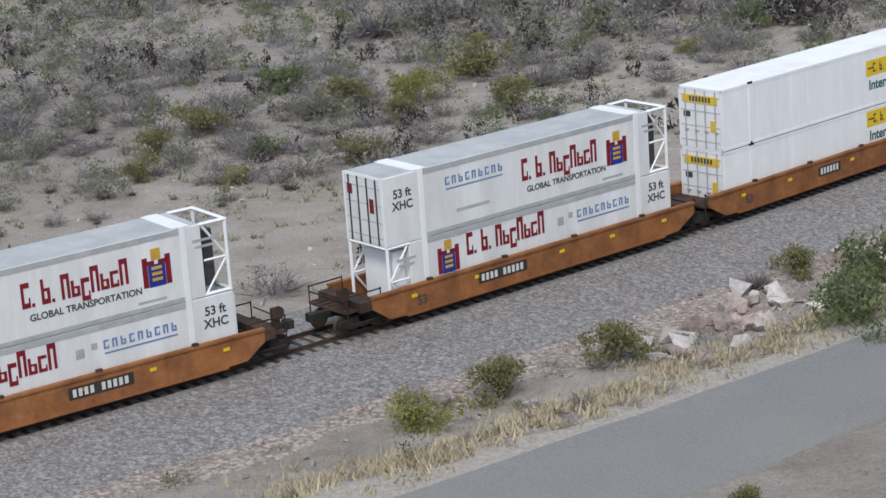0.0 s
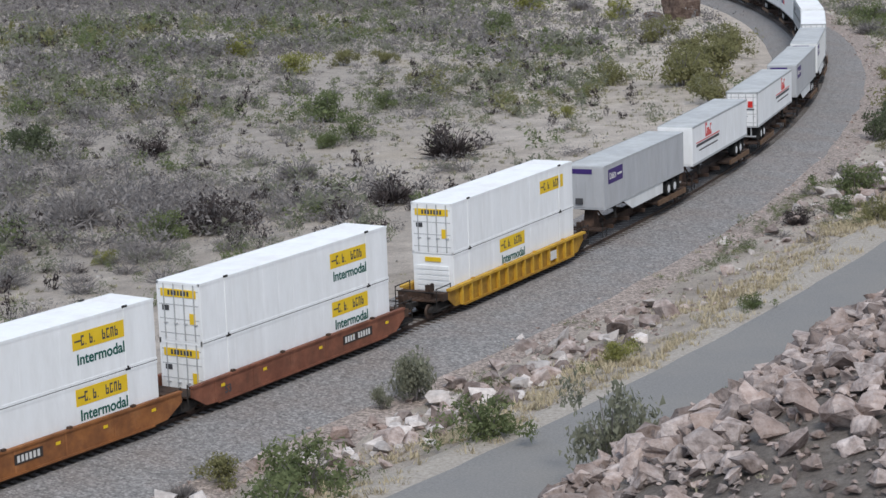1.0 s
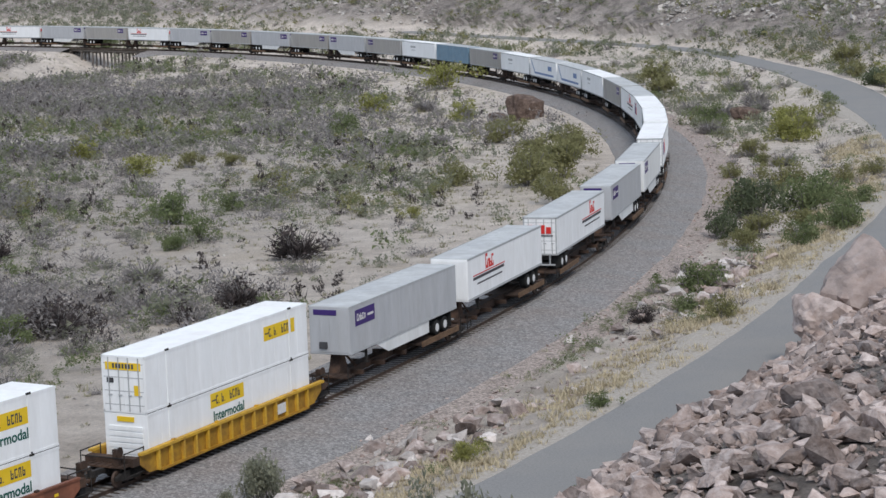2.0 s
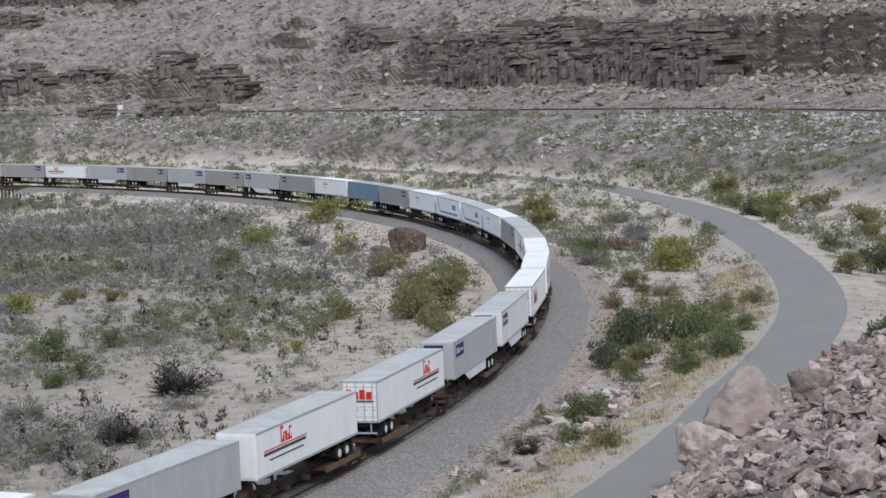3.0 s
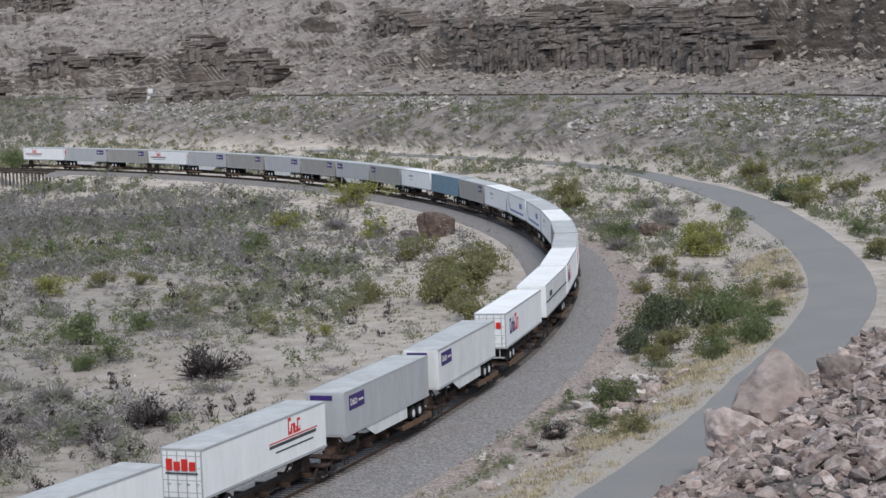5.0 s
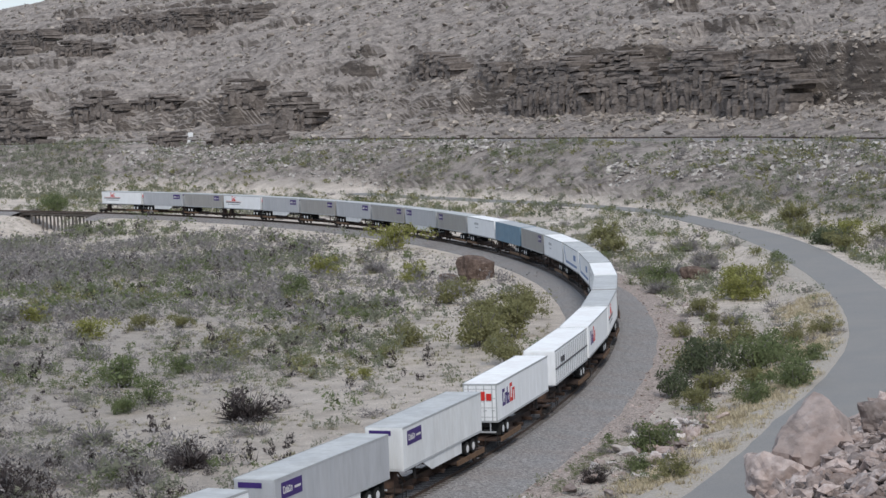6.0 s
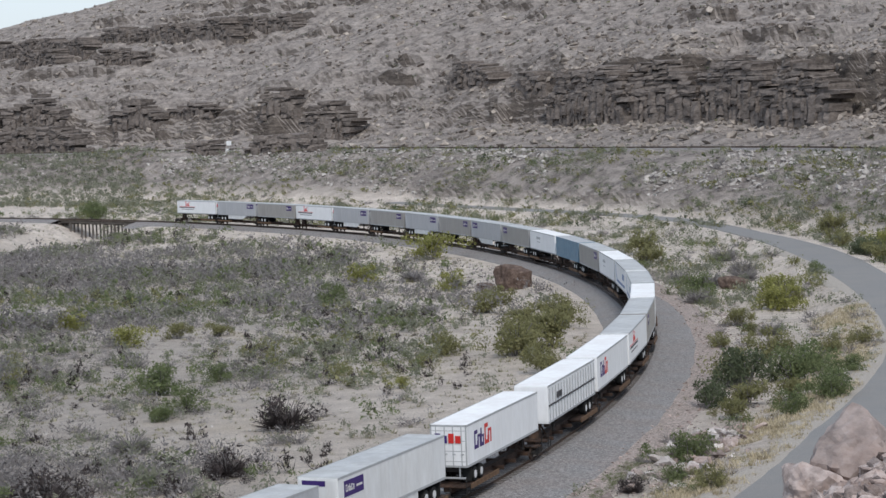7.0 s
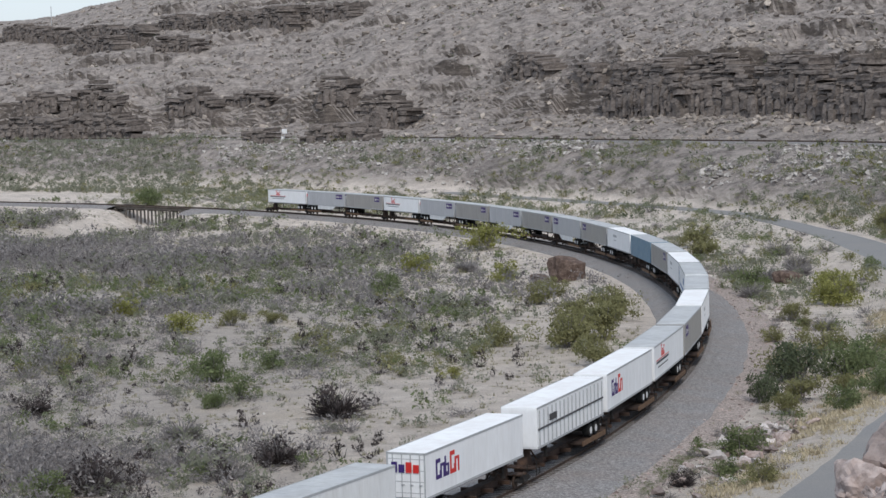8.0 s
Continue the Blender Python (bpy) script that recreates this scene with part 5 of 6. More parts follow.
def plant_flats():
    leafy = [leaf_cloud(190, 0.052, RNG.randint(5, 9)) for _ in range(7)]
    twiggy = [np.concatenate([leaf_cloud(110, 0.045, RNG.randint(5, 9)), twig_cloud(70, 0.014)]) for _ in range(7)]
    lumps = [np.concatenate([leaf_cloud(70, 0.085, 3), twig_cloud(24, 0.025)]) for _ in range(4)]
    fine = [leaf_cloud(330, 0.04, RNG.randint(6, 10)) for _ in range(5)]
    fine_twig = [np.concatenate([twig_cloud(220, 0.011), leaf_cloud(160, 0.03, 9)]) for _ in range(5)]
    tuft = [blade_tuft(9, width=0.11) for _ in range(6)]
    far_leafy = [leaf_cloud(84, 0.078, RNG.randint(4, 7)) for _ in range(8)]
    far_twiggy = [np.concatenate([leaf_cloud(62, 0.068, RNG.randint(4, 7)), twig_cloud(22, 0.022)]) for _ in range(8)]
    x, y, s, r = field(62000, -250, 335, -165, -7)
    clump = fbm(x / 26, y / 26, 4)
    green = fbm(x / 34 + 40, y / 34, 3)
    bare = fbm(x * 0.035 + 3, y * 0.035 + 8, 3)
    wild = sm(-11, -31, r) * sm(-262, -178, s + 0.95 * (-r - 30)) + 0.07
    wash = np.exp(-((r + 24 + 9 * np.sin(s / 26)) / 4.5) ** 2) * sm(-140, -90, s) * sm(60, 20, s)
    dens = np.clip(wild * (0.98 + 1.1 * clump) - 0.4 * sm(0.28, 0.5, bare), 0.012, 1) * (1 - 0.85 * wash)
    u = RNG.uniform(0, 1, len(x))
    keep = u < dens * 0.345
    kind = RNG.uniform(0, 1, len(x)) + 0.75 * green
    size = (0.82 + 1.45 * RNG.uniform(0, 1, len(x)) ** 1.6) * (1 + 0.5 * clump)
    keep = keep & ~((np.abs(s - 271 - 0.95 * r) < 21) & (r > -62))
    dist = np.hypot(x, y)
    close, far = dist < 150, dist > 255
    for name, lo, hi, tp, tf, material, label, k in (("dry_scrub", -9, 0.41, twiggy, fine_twig, M_TWIG, "grey leafless desert scrub on pale soil", 1.25), ("dark_scrub", 0.41, 0.54, lumps, fine_twig, M_BURNT, "dark brown rounded dead shrubs", 0.5),
                                               ("sage_scrub", 0.54, 0.80, leafy, fine, M_SAGE, "grey-green low desert shrubs", 1.0), ("green_scrub", 0.80, 1.12, leafy, fine, M_GREEN, "green desert shrubs in patches", 1.0), ("creosote_scrub", 1.12, 9, leafy, fine, M_OLIVE, "olive creosote bushes", 1.05)):
        i = keep & (kind > lo) & (kind <= hi)
        tw = far_twiggy if tf is fine_twig else far_leafy
        for zone, form, q in ((close, tf, 0.85), (~close & ~far, tp, 1.0), (far, tw, 1.0)):
            j = i & zone
            scatter(name, form, x[j], y[j], size[j] * k * q, material, label, "shrubs", tall=0.95)
    x, y, s, r = field(46000, -250, 300, -125, -6)
    u = RNG.uniform(0, 1, len(x))
    i = u < np.clip(0.38 + 0.9 * fbm(x / 15, y / 15, 3), 0.06, 1) * (0.55 + 0.45 * sm(-60, -25, r))
    x, y = x[i], y[i]
    scatter("bunch_grass", tuft, x, y, RNG.uniform(0.35, 0.8, len(x)), M_TUFT, "grey-olive bunch grass tufts on pale soil", "grass", tall=0.75)
    # small dark dead clumps among the scrub
    x, y, s, r = field(5200, -190, 320, -150, -16)
    i = (RNG.uniform(0, 1, len(x)) < np.clip(0.30 + 1.0 * fbm(x / 26, y / 26, 4), 0.03, 1)) & ~((np.abs(s - 271 - 0.95 * r) < 21) & (r > -62))
    scatter("dead_clumps", lumps, x[i], y[i], RNG.uniform(0.45, 1.2, i.sum()), M_BURNT, "small dark brown dead shrubs among grey scrub", "shrubs", tall=1.5)
    # stones on the flats
    x, y, s, r = field(4200, -240, 300, -130, -6)
    rock_rest("loose_stones", PEBBLES, x, y, RNG.uniform(0.15, 0.5, len(x)) ** 1.5 * 1.4, M_PALE, "pale loose stones strewn over desert soil", "stones")


def plant_verge():
    """Between the track and the road, and beyond the road."""
    leafy = [leaf_cloud(190, 0.045, RNG.randint(6, 10)) for _ in range(6)]
    twiggy = [np.concatenate([twig_cloud(140, 0.013), leaf_cloud(50, 0.03, 6)]) for _ in range(5)]
    straw = [blade_tuft(17, width=0.06) for _ in range(6)]
    s, k = RNG.uniform(-250, -20, 9000), RNG.beta(1.7, 1.3, 9000)
    left = np.interp(s, ROAD_S, ROAD_L)
    r = left - 0.35 - (1 - k) * 7.5
    x, y = CX + (RAD + r) * np.cos(s / RAD), CY + (RAD + r) * np.sin(s / RAD)
    i = RNG.uniform(0, 1, len(x)) < np.clip(0.55 + 1.3 * fbm(x / 6, y / 6, 3), 0.05, 1)
    scatter("dry_grass", straw, x[i], y[i], RNG.uniform(0.3, 0.8, i.sum()), M_STRAW, "dry straw-yellow roadside grass", "grass", tall=0.85)
    x, y, s, r = field(5200, -250, 325, 7.5, 95)
    left, right = np.interp(s, ROAD_S, ROAD_L), np.interp(s, ROAD_S, ROAD_R)
    off = (r < left - 1.0) | ((r > right + 2) & (s > -80))
    i = off & (RNG.uniform(0, 1, len(x)) < np.clip(0.45 + 1.1 * fbm(x / 13, y / 13, 3), 0.03, 1))
    m = RNG.uniform(0, 1, len(x))
    for name, lo, hi, tp, material, label in (("verge_scrub", 0, 0.42, twiggy, M_TWIG, "grey dry shrubs beside the road"), ("sage_scrub", 0.42, 0.68, leafy, M_SAGE, "grey-green low shrubs beside the road"), ("green_scrub", 0.68, 0.86, leafy, M_GREEN, "green shrubs beside the road"), ("creosote_scrub", 0.86, 1, leafy, M_OLIVE, "olive shrubs beside the road")):
        j = i & (m >= lo) & (m < hi)
        scatter(name, tp, x[j], y[j], RNG.uniform(0.5, 1.0, j.sum()) ** 1.3 * np.interp(s[j], [-150, -60], [1.1, 2.0]), material, label, "shrubs")
    x, y, s, r = field(6000, -20, 335, 8, 95)
    left, right = np.interp(s, ROAD_S, ROAD_L), np.interp(s, ROAD_S, ROAD_R)
    i = ((r < left - 2) | (r > right + 2)) & (RNG.uniform(0, 1, len(x)) < np.clip(0.42 + 1.7 * fbm(x / 18, y / 18, 3), 0.03, 1))
    m = RNG.uniform(0, 1, len(x))
    small = [leaf_cloud(92, 0.075, RNG.randint(5, 9)) for _ in range(6)]
    for name, lo, hi, material, label in (("creosote_scrub", 0, 0.28, M_OLIVE, "olive shrubs on the far side of the curve"), ("green_scrub", 0.28, 0.5, M_GREEN, "green shrubs on the far side of the curve"), ("sage_scrub", 0.5, 1, M_SAGE, "grey-green shrubs on the far side of the curve")):
        j = i & (m >= lo) & (m < hi)
        scatter(name, small, x[j], y[j], RNG.uniform(0.8, 1.0, j.sum()) * RNG.uniform(0.9, 2.0, j.sum()), material, label, "shrubs")
    x, y, s, r = field(8200, -250, 120, 6.2, 45)
    left, right = np.interp(s, ROAD_S, ROAD_L), np.interp(s, ROAD_S, ROAD_R)
    j = ((r < left - 0.6) | (r > right + 1)) & (RNG.uniform(0, 1, len(x)) < np.clip(0.35 + fbm(x / 9, y / 9, 3), 0.03, 1)) & ((s > -80) | (r < 24) | (s < -200))
    scatter("bunch_grass", straw, x[j], y[j], RNG.uniform(0.2, 0.5, j.sum()), M_TUFT, "grey-olive grass tufts beside the track", "grass", tall=0.8)
    s = RNG.uniform(-178, -100, 420)
    r = RNG.normal(8.6, 0.55, 420) + 0.8 * np.sin(s / 6)
    x, y = CX + (RAD + r) * np.cos(s / RAD), CY + (RAD + r) * np.sin(s / RAD)
    i = fbm(s / 9, s * 0 + 2, 2) > -0.08
    scatter("green_weeds", leafy, x[i], y[i], RNG.uniform(0.2, 0.5, i.sum()), M_GREEN, "green weeds along the ballast edge", "weeds")
    x, y, s, r = field(2400, -240, 60, 5.0, 14)
    rock_rest("loose_stones", PEBBLES, x, y, RNG.uniform(0.12, 0.42, len(x)), M_ROCKS, "loose pinkish stones beside the ballast", "stones")


def polar_field(n, az0, az1, w0, w1):
    az, w = RNG.uniform(az0, az1, n), RNG.uniform(w0, w1, n)
    d = bench_distance(az) + w
    return d * np.sin(np.radians(az)), d * np.cos(np.radians(az)), az, w


def dress_hill():
    bush = [leaf_cloud(44, 0.11, 5) for _ in range(7)]
    twig = [twig_cloud(18, 0.075) for _ in range(5)]
    x, y, az, w = polar_field(15000, -15, 17, 12, 420)
    i = (RNG.uniform(0, 1, len(x)) < np.clip(0.6 + fbm(x / 30, y / 30, 3), 0.1, 1))
    big = RNG.uniform(0, 1, len(x)) ** 5
    rock_rest("hillside_rocks", PEBBLES, x[i], y[i], (0.6 + 3.0 * big)[i], M_HILLROCK, "weathered brown rocks strewn over the mesa slope", "rocks", 0.1)
    x, y, az, w = polar_field(15000, -14, 16.5, 10, 430)
    i = (RNG.uniform(0, 1, len(x)) < np.clip(0.75 + fbm(x / 20, y / 20, 3), 0.2, 1))
    rock_rest("hillside_stones", CHIPS, x[i], y[i], (0.45 + 1.3 * RNG.uniform(0, 1, len(x)) ** 3)[i], M_HILLROCK, "weathered stones strewn over the mesa slope", "rocks", 0.1)
    x, y, az, w = polar_field(4600, -15, 17, -105, -6)
    i = RNG.uniform(0, 1, len(x)) < np.clip(0.4 + 1.4 * fbm(x / 22, y / 22, 3), 0.04, 1)
    m = RNG.uniform(0, 1, len(x))
    for name, lo, hi, material, label in (("hill_sage", 0, 0.5, M_SAGE, "grey-green bushes below the upper railway"), ("hill_bushes", 0.5, 0.64, M_DEEP, "dark green bushes below the upper railway"), ("hill_creosote", 0.64, 1, M_OLIVE, "olive bushes below the upper railway")):
        j = i & (m >= lo) & (m < hi)
        scatter(name, bush, x[j], y[j], RNG.uniform(0.7, 2.0, j.sum()), material, label, "shrubs")
    x, y, az, w = polar_field(1900, -15, -6.5, -100, -4)
    scatter("hill_sage", bush, x, y, RNG.uniform(0.8, 2.2, len(x)), M_SAGE, "grey-green bushes below the upper railway", "shrubs")
    x, y, az, w = polar_field(4200, -15, 17, 12, 420)
    i = (w < -4) | (w > 10)
    m = RNG.uniform(0, 1, len(x)) + np.where(w < 0, 0.0, -0.25)
    for name, lo, hi, tp, material, label in (("hill_scrub", -9, 0.45, twig, M_TWIG, "grey dry scrub on the slope"), ("hill_bushes", 0.45, 0.72, bush, M_DEEP, "small dark green bushes on the slope"), ("hill_sage", 0.72, 9, bush, M_OLIVE, "olive bushes on the slope")):
        j = i & (m > lo) & (m <= hi)
        scatter(name, tp, x[j], y[j], RNG.uniform(0.5, 1.2, j.sum()) * np.where(w[j] < 0, 1.35, 1.0), material, label, "shrubs")
    for az0, az1, n in ((-14, -6, 1100), (-6, 4.0, 5600), (6.5, 16, 4600)):
        x, y, az, w = polar_field(n, az0, az1, -62, -6)
        i = fbm(x / 14, y / 14, 3) > -0.12
        big = RNG.uniform(0, 1, len(x)) ** 4
        rock_rest("pale_rubble", PEBBLES, x[i], y[i], (0.3 + 1.5 * big)[i], M_PALE, "pale broken rubble below the upper railway", "rubble", 0.15)


# rock bands on the slope: bearings of the two ends, their distances, and the height
ROCK_BANDS = [(3.98, 5.95, 633, 602, 15.7), (5.88, 7.83, 605, 589, 16.2), (7.76, 9.69, 589, 569, 15.6), (9.62, 11.22, 561, 543, 15.2), (1.44, 2.5, 704, 682, 6.5),
              (3.05, 3.96, 662, 646, 5.2), (-11.06, -10.06, 834, 826, 6.7), (-9.95, -8.56, 823, 809, 8.4), (-11.51, -9.95, 777, 754, 7.9), (-9.95, -8.23, 759, 733, 7.9),
              (-7.2, -6.15, 794, 781, 8), (-3.41, -2.5, 744, 735, 7.2), (-2.4, -1.2, 702, 691, 11.2), (-5.74, -4.72, 786, 772, 4.8), (-5.33, -4.67, 674, 669, 4.5),
              (-3.87, -2.23, 654, 640, 5.1), (-11.41, -7.85, 1065, 931, 6.8), (-9.58, -8.58, 966, 923, 7.6), (-7.55, -5.68, 973, 923, 4.8), (-5.82, -4.15, 923, 881, 7.8),
              (-4.22, -2.47, 900, 869, 5.4), (-7.57, -6.49, 882, 867, 6.2), (10.27, 11.23, 577, 565, 5.7)]


def rock_band(a0, a1, d0, d1, height):
    """One band of jointed cliff: courses of blocks, thick at the foot and thin towards the top, each set back a little."""
    vs, fs = [], []
    span = math.hypot(d0 * math.sin(radians(a0)) - d1 * math.sin(radians(a1)), d0 * math.cos(radians(a0)) - d1 * math.cos(radians(a1)))
    seed = RNG.uniform(0, 99)

    def spot(u, back):
        a, d = radians(a0 + (a1 - a0) * u), d0 + (d1 - d0) * u + back - 0.22 * height
        return d * math.sin(a), d * math.cos(a)

    def block(u, w, back, low, high, deep):
        p, q = Vector(spot(u, back)), Vector(spot(u + w / span, back + RNG.uniform(-0.6, 0.6)))
        along = (q - p).normalized()
        inward = Vector((-along.y, along.x))
        inward = inward * (deep if inward.dot(p) > 0 else -deep)
        foot, n = gz(*spot(u + w / span / 2, 0.22 * height)), len(vs)
        nose = (p + q) / 2 - inward.normalized() * RNG.uniform(0.1, 0.7)
        for level, lean in ((low, 0.0), ((low + high) / 2, RNG.uniform(-0.25, 0.35)), (high, RNG.uniform(0.1, 0.8))):
            for corner in (p, nose, q, q + inward, p + inward):
                c = corner + inward.normalized() * lean
                vs.append((c.x + RNG.uniform(-0.25, 0.25), c.y + RNG.uniform(-0.25, 0.25), foot + level + RNG.uniform(-0.3, 0.3)))
        for k in range(5):
            j = (k + 1) % 5
            fs.extend([(n + k, n + j, n + 5 + j), (n + k, n + 5 + j, n + 5 + k), (n + 5 + k, n + 5 + j, n + 10 + j), (n + 5 + k, n + 10 + j, n + 10 + k)])
        fs.extend([(n + 10, n + 11, n + 12), (n + 10, n + 12, n + 13), (n + 10, n + 13, n + 14)])

    def bulge(v):
        return 4.5 * float(fbm(np.array(v * span / 13 + seed), np.array(seed + 7), 4))

    def crest(v):
        end = float(np.clip(min(v, 1 - v) * span / 8, 0, 1))
        return height * (0.45 + 0.55 * end) + 2.0 * float(fbm(np.array(v * span / 10 + seed), np.array(seed), 3))

    u = 0.0
    while u < 1:                                # columns
        w = RNG.uniform(0.9, 3.4)
        mid, low = u + w / span / 2, -2.0
        limit = crest(mid) * RNG.uniform(0.38, 0.6)
        while low < limit:
            h = RNG.uniform(1.6, 5.0)
            block(u, w * RNG.uniform(0.9, 1.1), bulge(mid) + 0.12 * max(low, 0) + RNG.uniform(-0.5, 0.5), low, min(low + h, limit + 0.8), 7.0)
            low += h * 0.97
        u += w / span
    z = height * 0.36
    while z < height:                           # ledges
        h = RNG.uniform(0.6, 1.6)
        u, jut = -RNG.uniform(0, 2) / span, RNG.uniform(-0.6, 0.6)
        while u < 1:
            w = RNG.uniform(1.5, 6.5)
            mid = u + w / span / 2
            if z < crest(mid):
                block(u, w * 1.02, bulge(mid) + jut + 0.25 * z + RNG.uniform(-0.35, 0.35), z, z + h, 8.0)
            u += w / span
        z += h * 0.93
    ob = add_mesh("cliff_band", vs, fs, M_CLIFF)
    tagged(ob, "dark jointed rock band in stepped courses on the slope", "cliff", kind="stuff")


def break_cliffs():
    """The rock bands, and blocks that have parted from them."""
    for row in ROCK_BANDS:
        rock_band(*row)
    x, y, az, w = polar_field(4200, -14, 17, 44, 104)
    top, foot = np.interp(az, TOP_AZ, TOP_EL), np.interp(az, FOOT_AZ, FOOT_EL)
    i = RNG.uniform(0, 1, len(x)) < np.clip((top - foot) * 0.6, 0.05, 1)
    rock_rest("cliff_blocks", ROCKS, x[i], y[i], (0.6 + 1.7 * RNG.uniform(0, 1, len(x)) ** 2)[i], M_HILLROCK, "jointed blocks fallen from the cliff band", "rocks", 0.05)
    x, y, az, w = polar_field(2600, -14, 17, 110, 430)
    i = fbm(x / 50 + 5, y / 50, 3) > 0.12
    rock_rest("ledge_blocks", ROCKS, x[i], y[i], (0.8 + 2.2 * RNG.uniform(0, 1, len(x)) ** 2)[i], M_CLIFF, "dark blocks on the upper ledges", "rocks", 0.05)


def rock_mesh(k, material):
    v, f = ROCKS[k % len(ROCKS)]
    me = bpy.data.meshes.new("rock")
    me.from_pydata(v.tolist(), [], f.tolist())
    me.materials.append(material)
    return me


def lay_rocks(root, x, y, size, meshes, lift):
    if not len(x):
        return None
    z = ground_z(x, y) + lift * size
    for i in range(len(x)):
        ob = new("rock", meshes[RNG.randint(len(meshes))])
        ob.parent = root
        ob.matrix_local = Matrix.LocRotScale((x[i], y[i], z[i]), Euler((RNG.uniform(-0.5, 0.5), RNG.uniform(-0.5, 0.5), RNG.uniform(0, 6.28))), Vector((1, 1, 1)) * float(size[i]))


def build_rubble():
    meshes = [rock_mesh(k, M_ROCK) for k in range(len(ROCKS))]
    bank = thing("rubble_bank", "tall bank of angular pinkish blasted rock above the road", "rock bank")
    s, r = RNG.uniform(-206, -84, 10500), 24.0 + 38 * RNG.beta(0.95, 1.7, 10500)
    r = r + np.interp(s, ROAD_S, ROAD_R) - 23.9
    x, y = CX + (RAD + r) * np.cos(s / RAD), CY + (RAD + r) * np.sin(s / RAD)
    size = 0.36 + 1.35 * RNG.uniform(0, 1, len(x)) ** 3.2
    edge = (r - np.interp(s, ROAD_S, ROAD_R)) > size * 0.4
    thin = RNG.uniform(0, 1, len(x)) < sm(-207, -197, s) * sm(-84, -92, s)
    size = size * (0.72 + 0.6 * np.clip(fbm(x / 9, y / 9, 2) + 0.3, 0, 1))
    ok = edge & thin & (np.hypot(x, y) > 45)
    x, y, s, r, size = x[ok], y[ok], s[ok], r[ok], size[ok]
    front = (s > -197) & (s < -160) & (r < 34)
    pick = np.where(front)[0][:290]
    lay_rocks(bank, x[pick], y[pick], size[pick], meshes, 0.22)
    rest = np.ones(len(x), bool)
    rest[pick] = False
    rock_rest("rubble", ROCKS, x[rest], y[rest], size[rest], M_ROCKS, "angular pinkish rubble", "rubble", 0.22, bank)
    big = []
    for q in range(4):
        v, f = cut_stone(np.random.RandomState(30 + q), 14, 4, 0.08)
        me = bpy.data.meshes.new("rock")
        me.from_pydata((v * (0.56, 0.48, 0.40)).tolist(), [], f.tolist())
        me.materials.append(M_ROCK)
        big.append(me)
    for bx, by, k, lift in ((26.6, 128.5, 5.6, 0.22), (23.6, 126.0, 3.6, 0.2), (13.6, 88.5, 2.0, 0.15), (15.9, 85.5, 2.2, 0.15), (31.0, 131.0, 3.0, 0.2)):
        ob = new("rock", big[RNG.randint(len(big))])
        ob.parent = bank
        ob.matrix_local = Matrix.LocRotScale((bx, by, gz(bx, by) + lift * k), Euler((0.15, 0.1, RNG.uniform(0, 6.28))), Vector((1, 1, 1.15)) * k)
    s, r = RNG.uniform(-206, -88, 5200), 24.6 + 34 * RNG.beta(0.9, 1.8, 5200)
    r = r + np.interp(s, ROAD_S, ROAD_R) - 23.9
    x, y = CX + (RAD + r) * np.cos(s / RAD), CY + (RAD + r) * np.sin(s / RAD)
    ok = np.hypot(x, y) > 45
    rock_rest("small_rubble", PEBBLES, x[ok], y[ok], RNG.uniform(0.2, 0.6, ok.sum()), M_ROCKS, "small angular pinkish rubble", "rubble", 0.2, bank)
    row = thing("riprap_row", "line of pale broken rocks along the road shoulder", "rock row")
    s = RNG.uniform(-224, -104, 1500)
    r = RNG.normal(10.9, 1.35, 1500) + 1.2 * sm(-150, -110, s)
    dens = np.clip(0.36 + 1.4 * fbm(s / 11, s * 0 + 4, 2), 0.04, 1) * sm(-230, -195, s)
    ok = RNG.uniform(0, 1, 1500) < dens
    x, y = CX + (RAD + r) * np.cos(s / RAD), CY + (RAD + r) * np.sin(s / RAD)
    size = 0.28 + 1.25 * RNG.uniform(0, 1, 1500) ** 2.8
    pale = [rock_mesh(k + 3, M_PALEROCK) for k in range(6)]
    x, y, size = x[ok], y[ok], size[ok]
    lay_rocks(row, x[:260], y[:260], size[:260], pale, 0.18)
    if len(x) > 260:
        rock_rest("rubble", ROCKS, x[260:], y[260:], size[260:], M_ROCKS, "pale broken rubble", "rubble", 0.18, row)


def lone_boulder(name, x, y, sx, sz, material, label):
    v, f = cut_stone(np.random.RandomState(5), 9, 3, 0.05)
    v = v * (sx / 1.7, sx / 1.9, sz / 1.6)
    ob = add_mesh(name, v, f, material)
    ob.location = (x, y, gz(x, y) + sz * 0.36)
    tagged(ob, label, "boulder")


BUSHES = {}


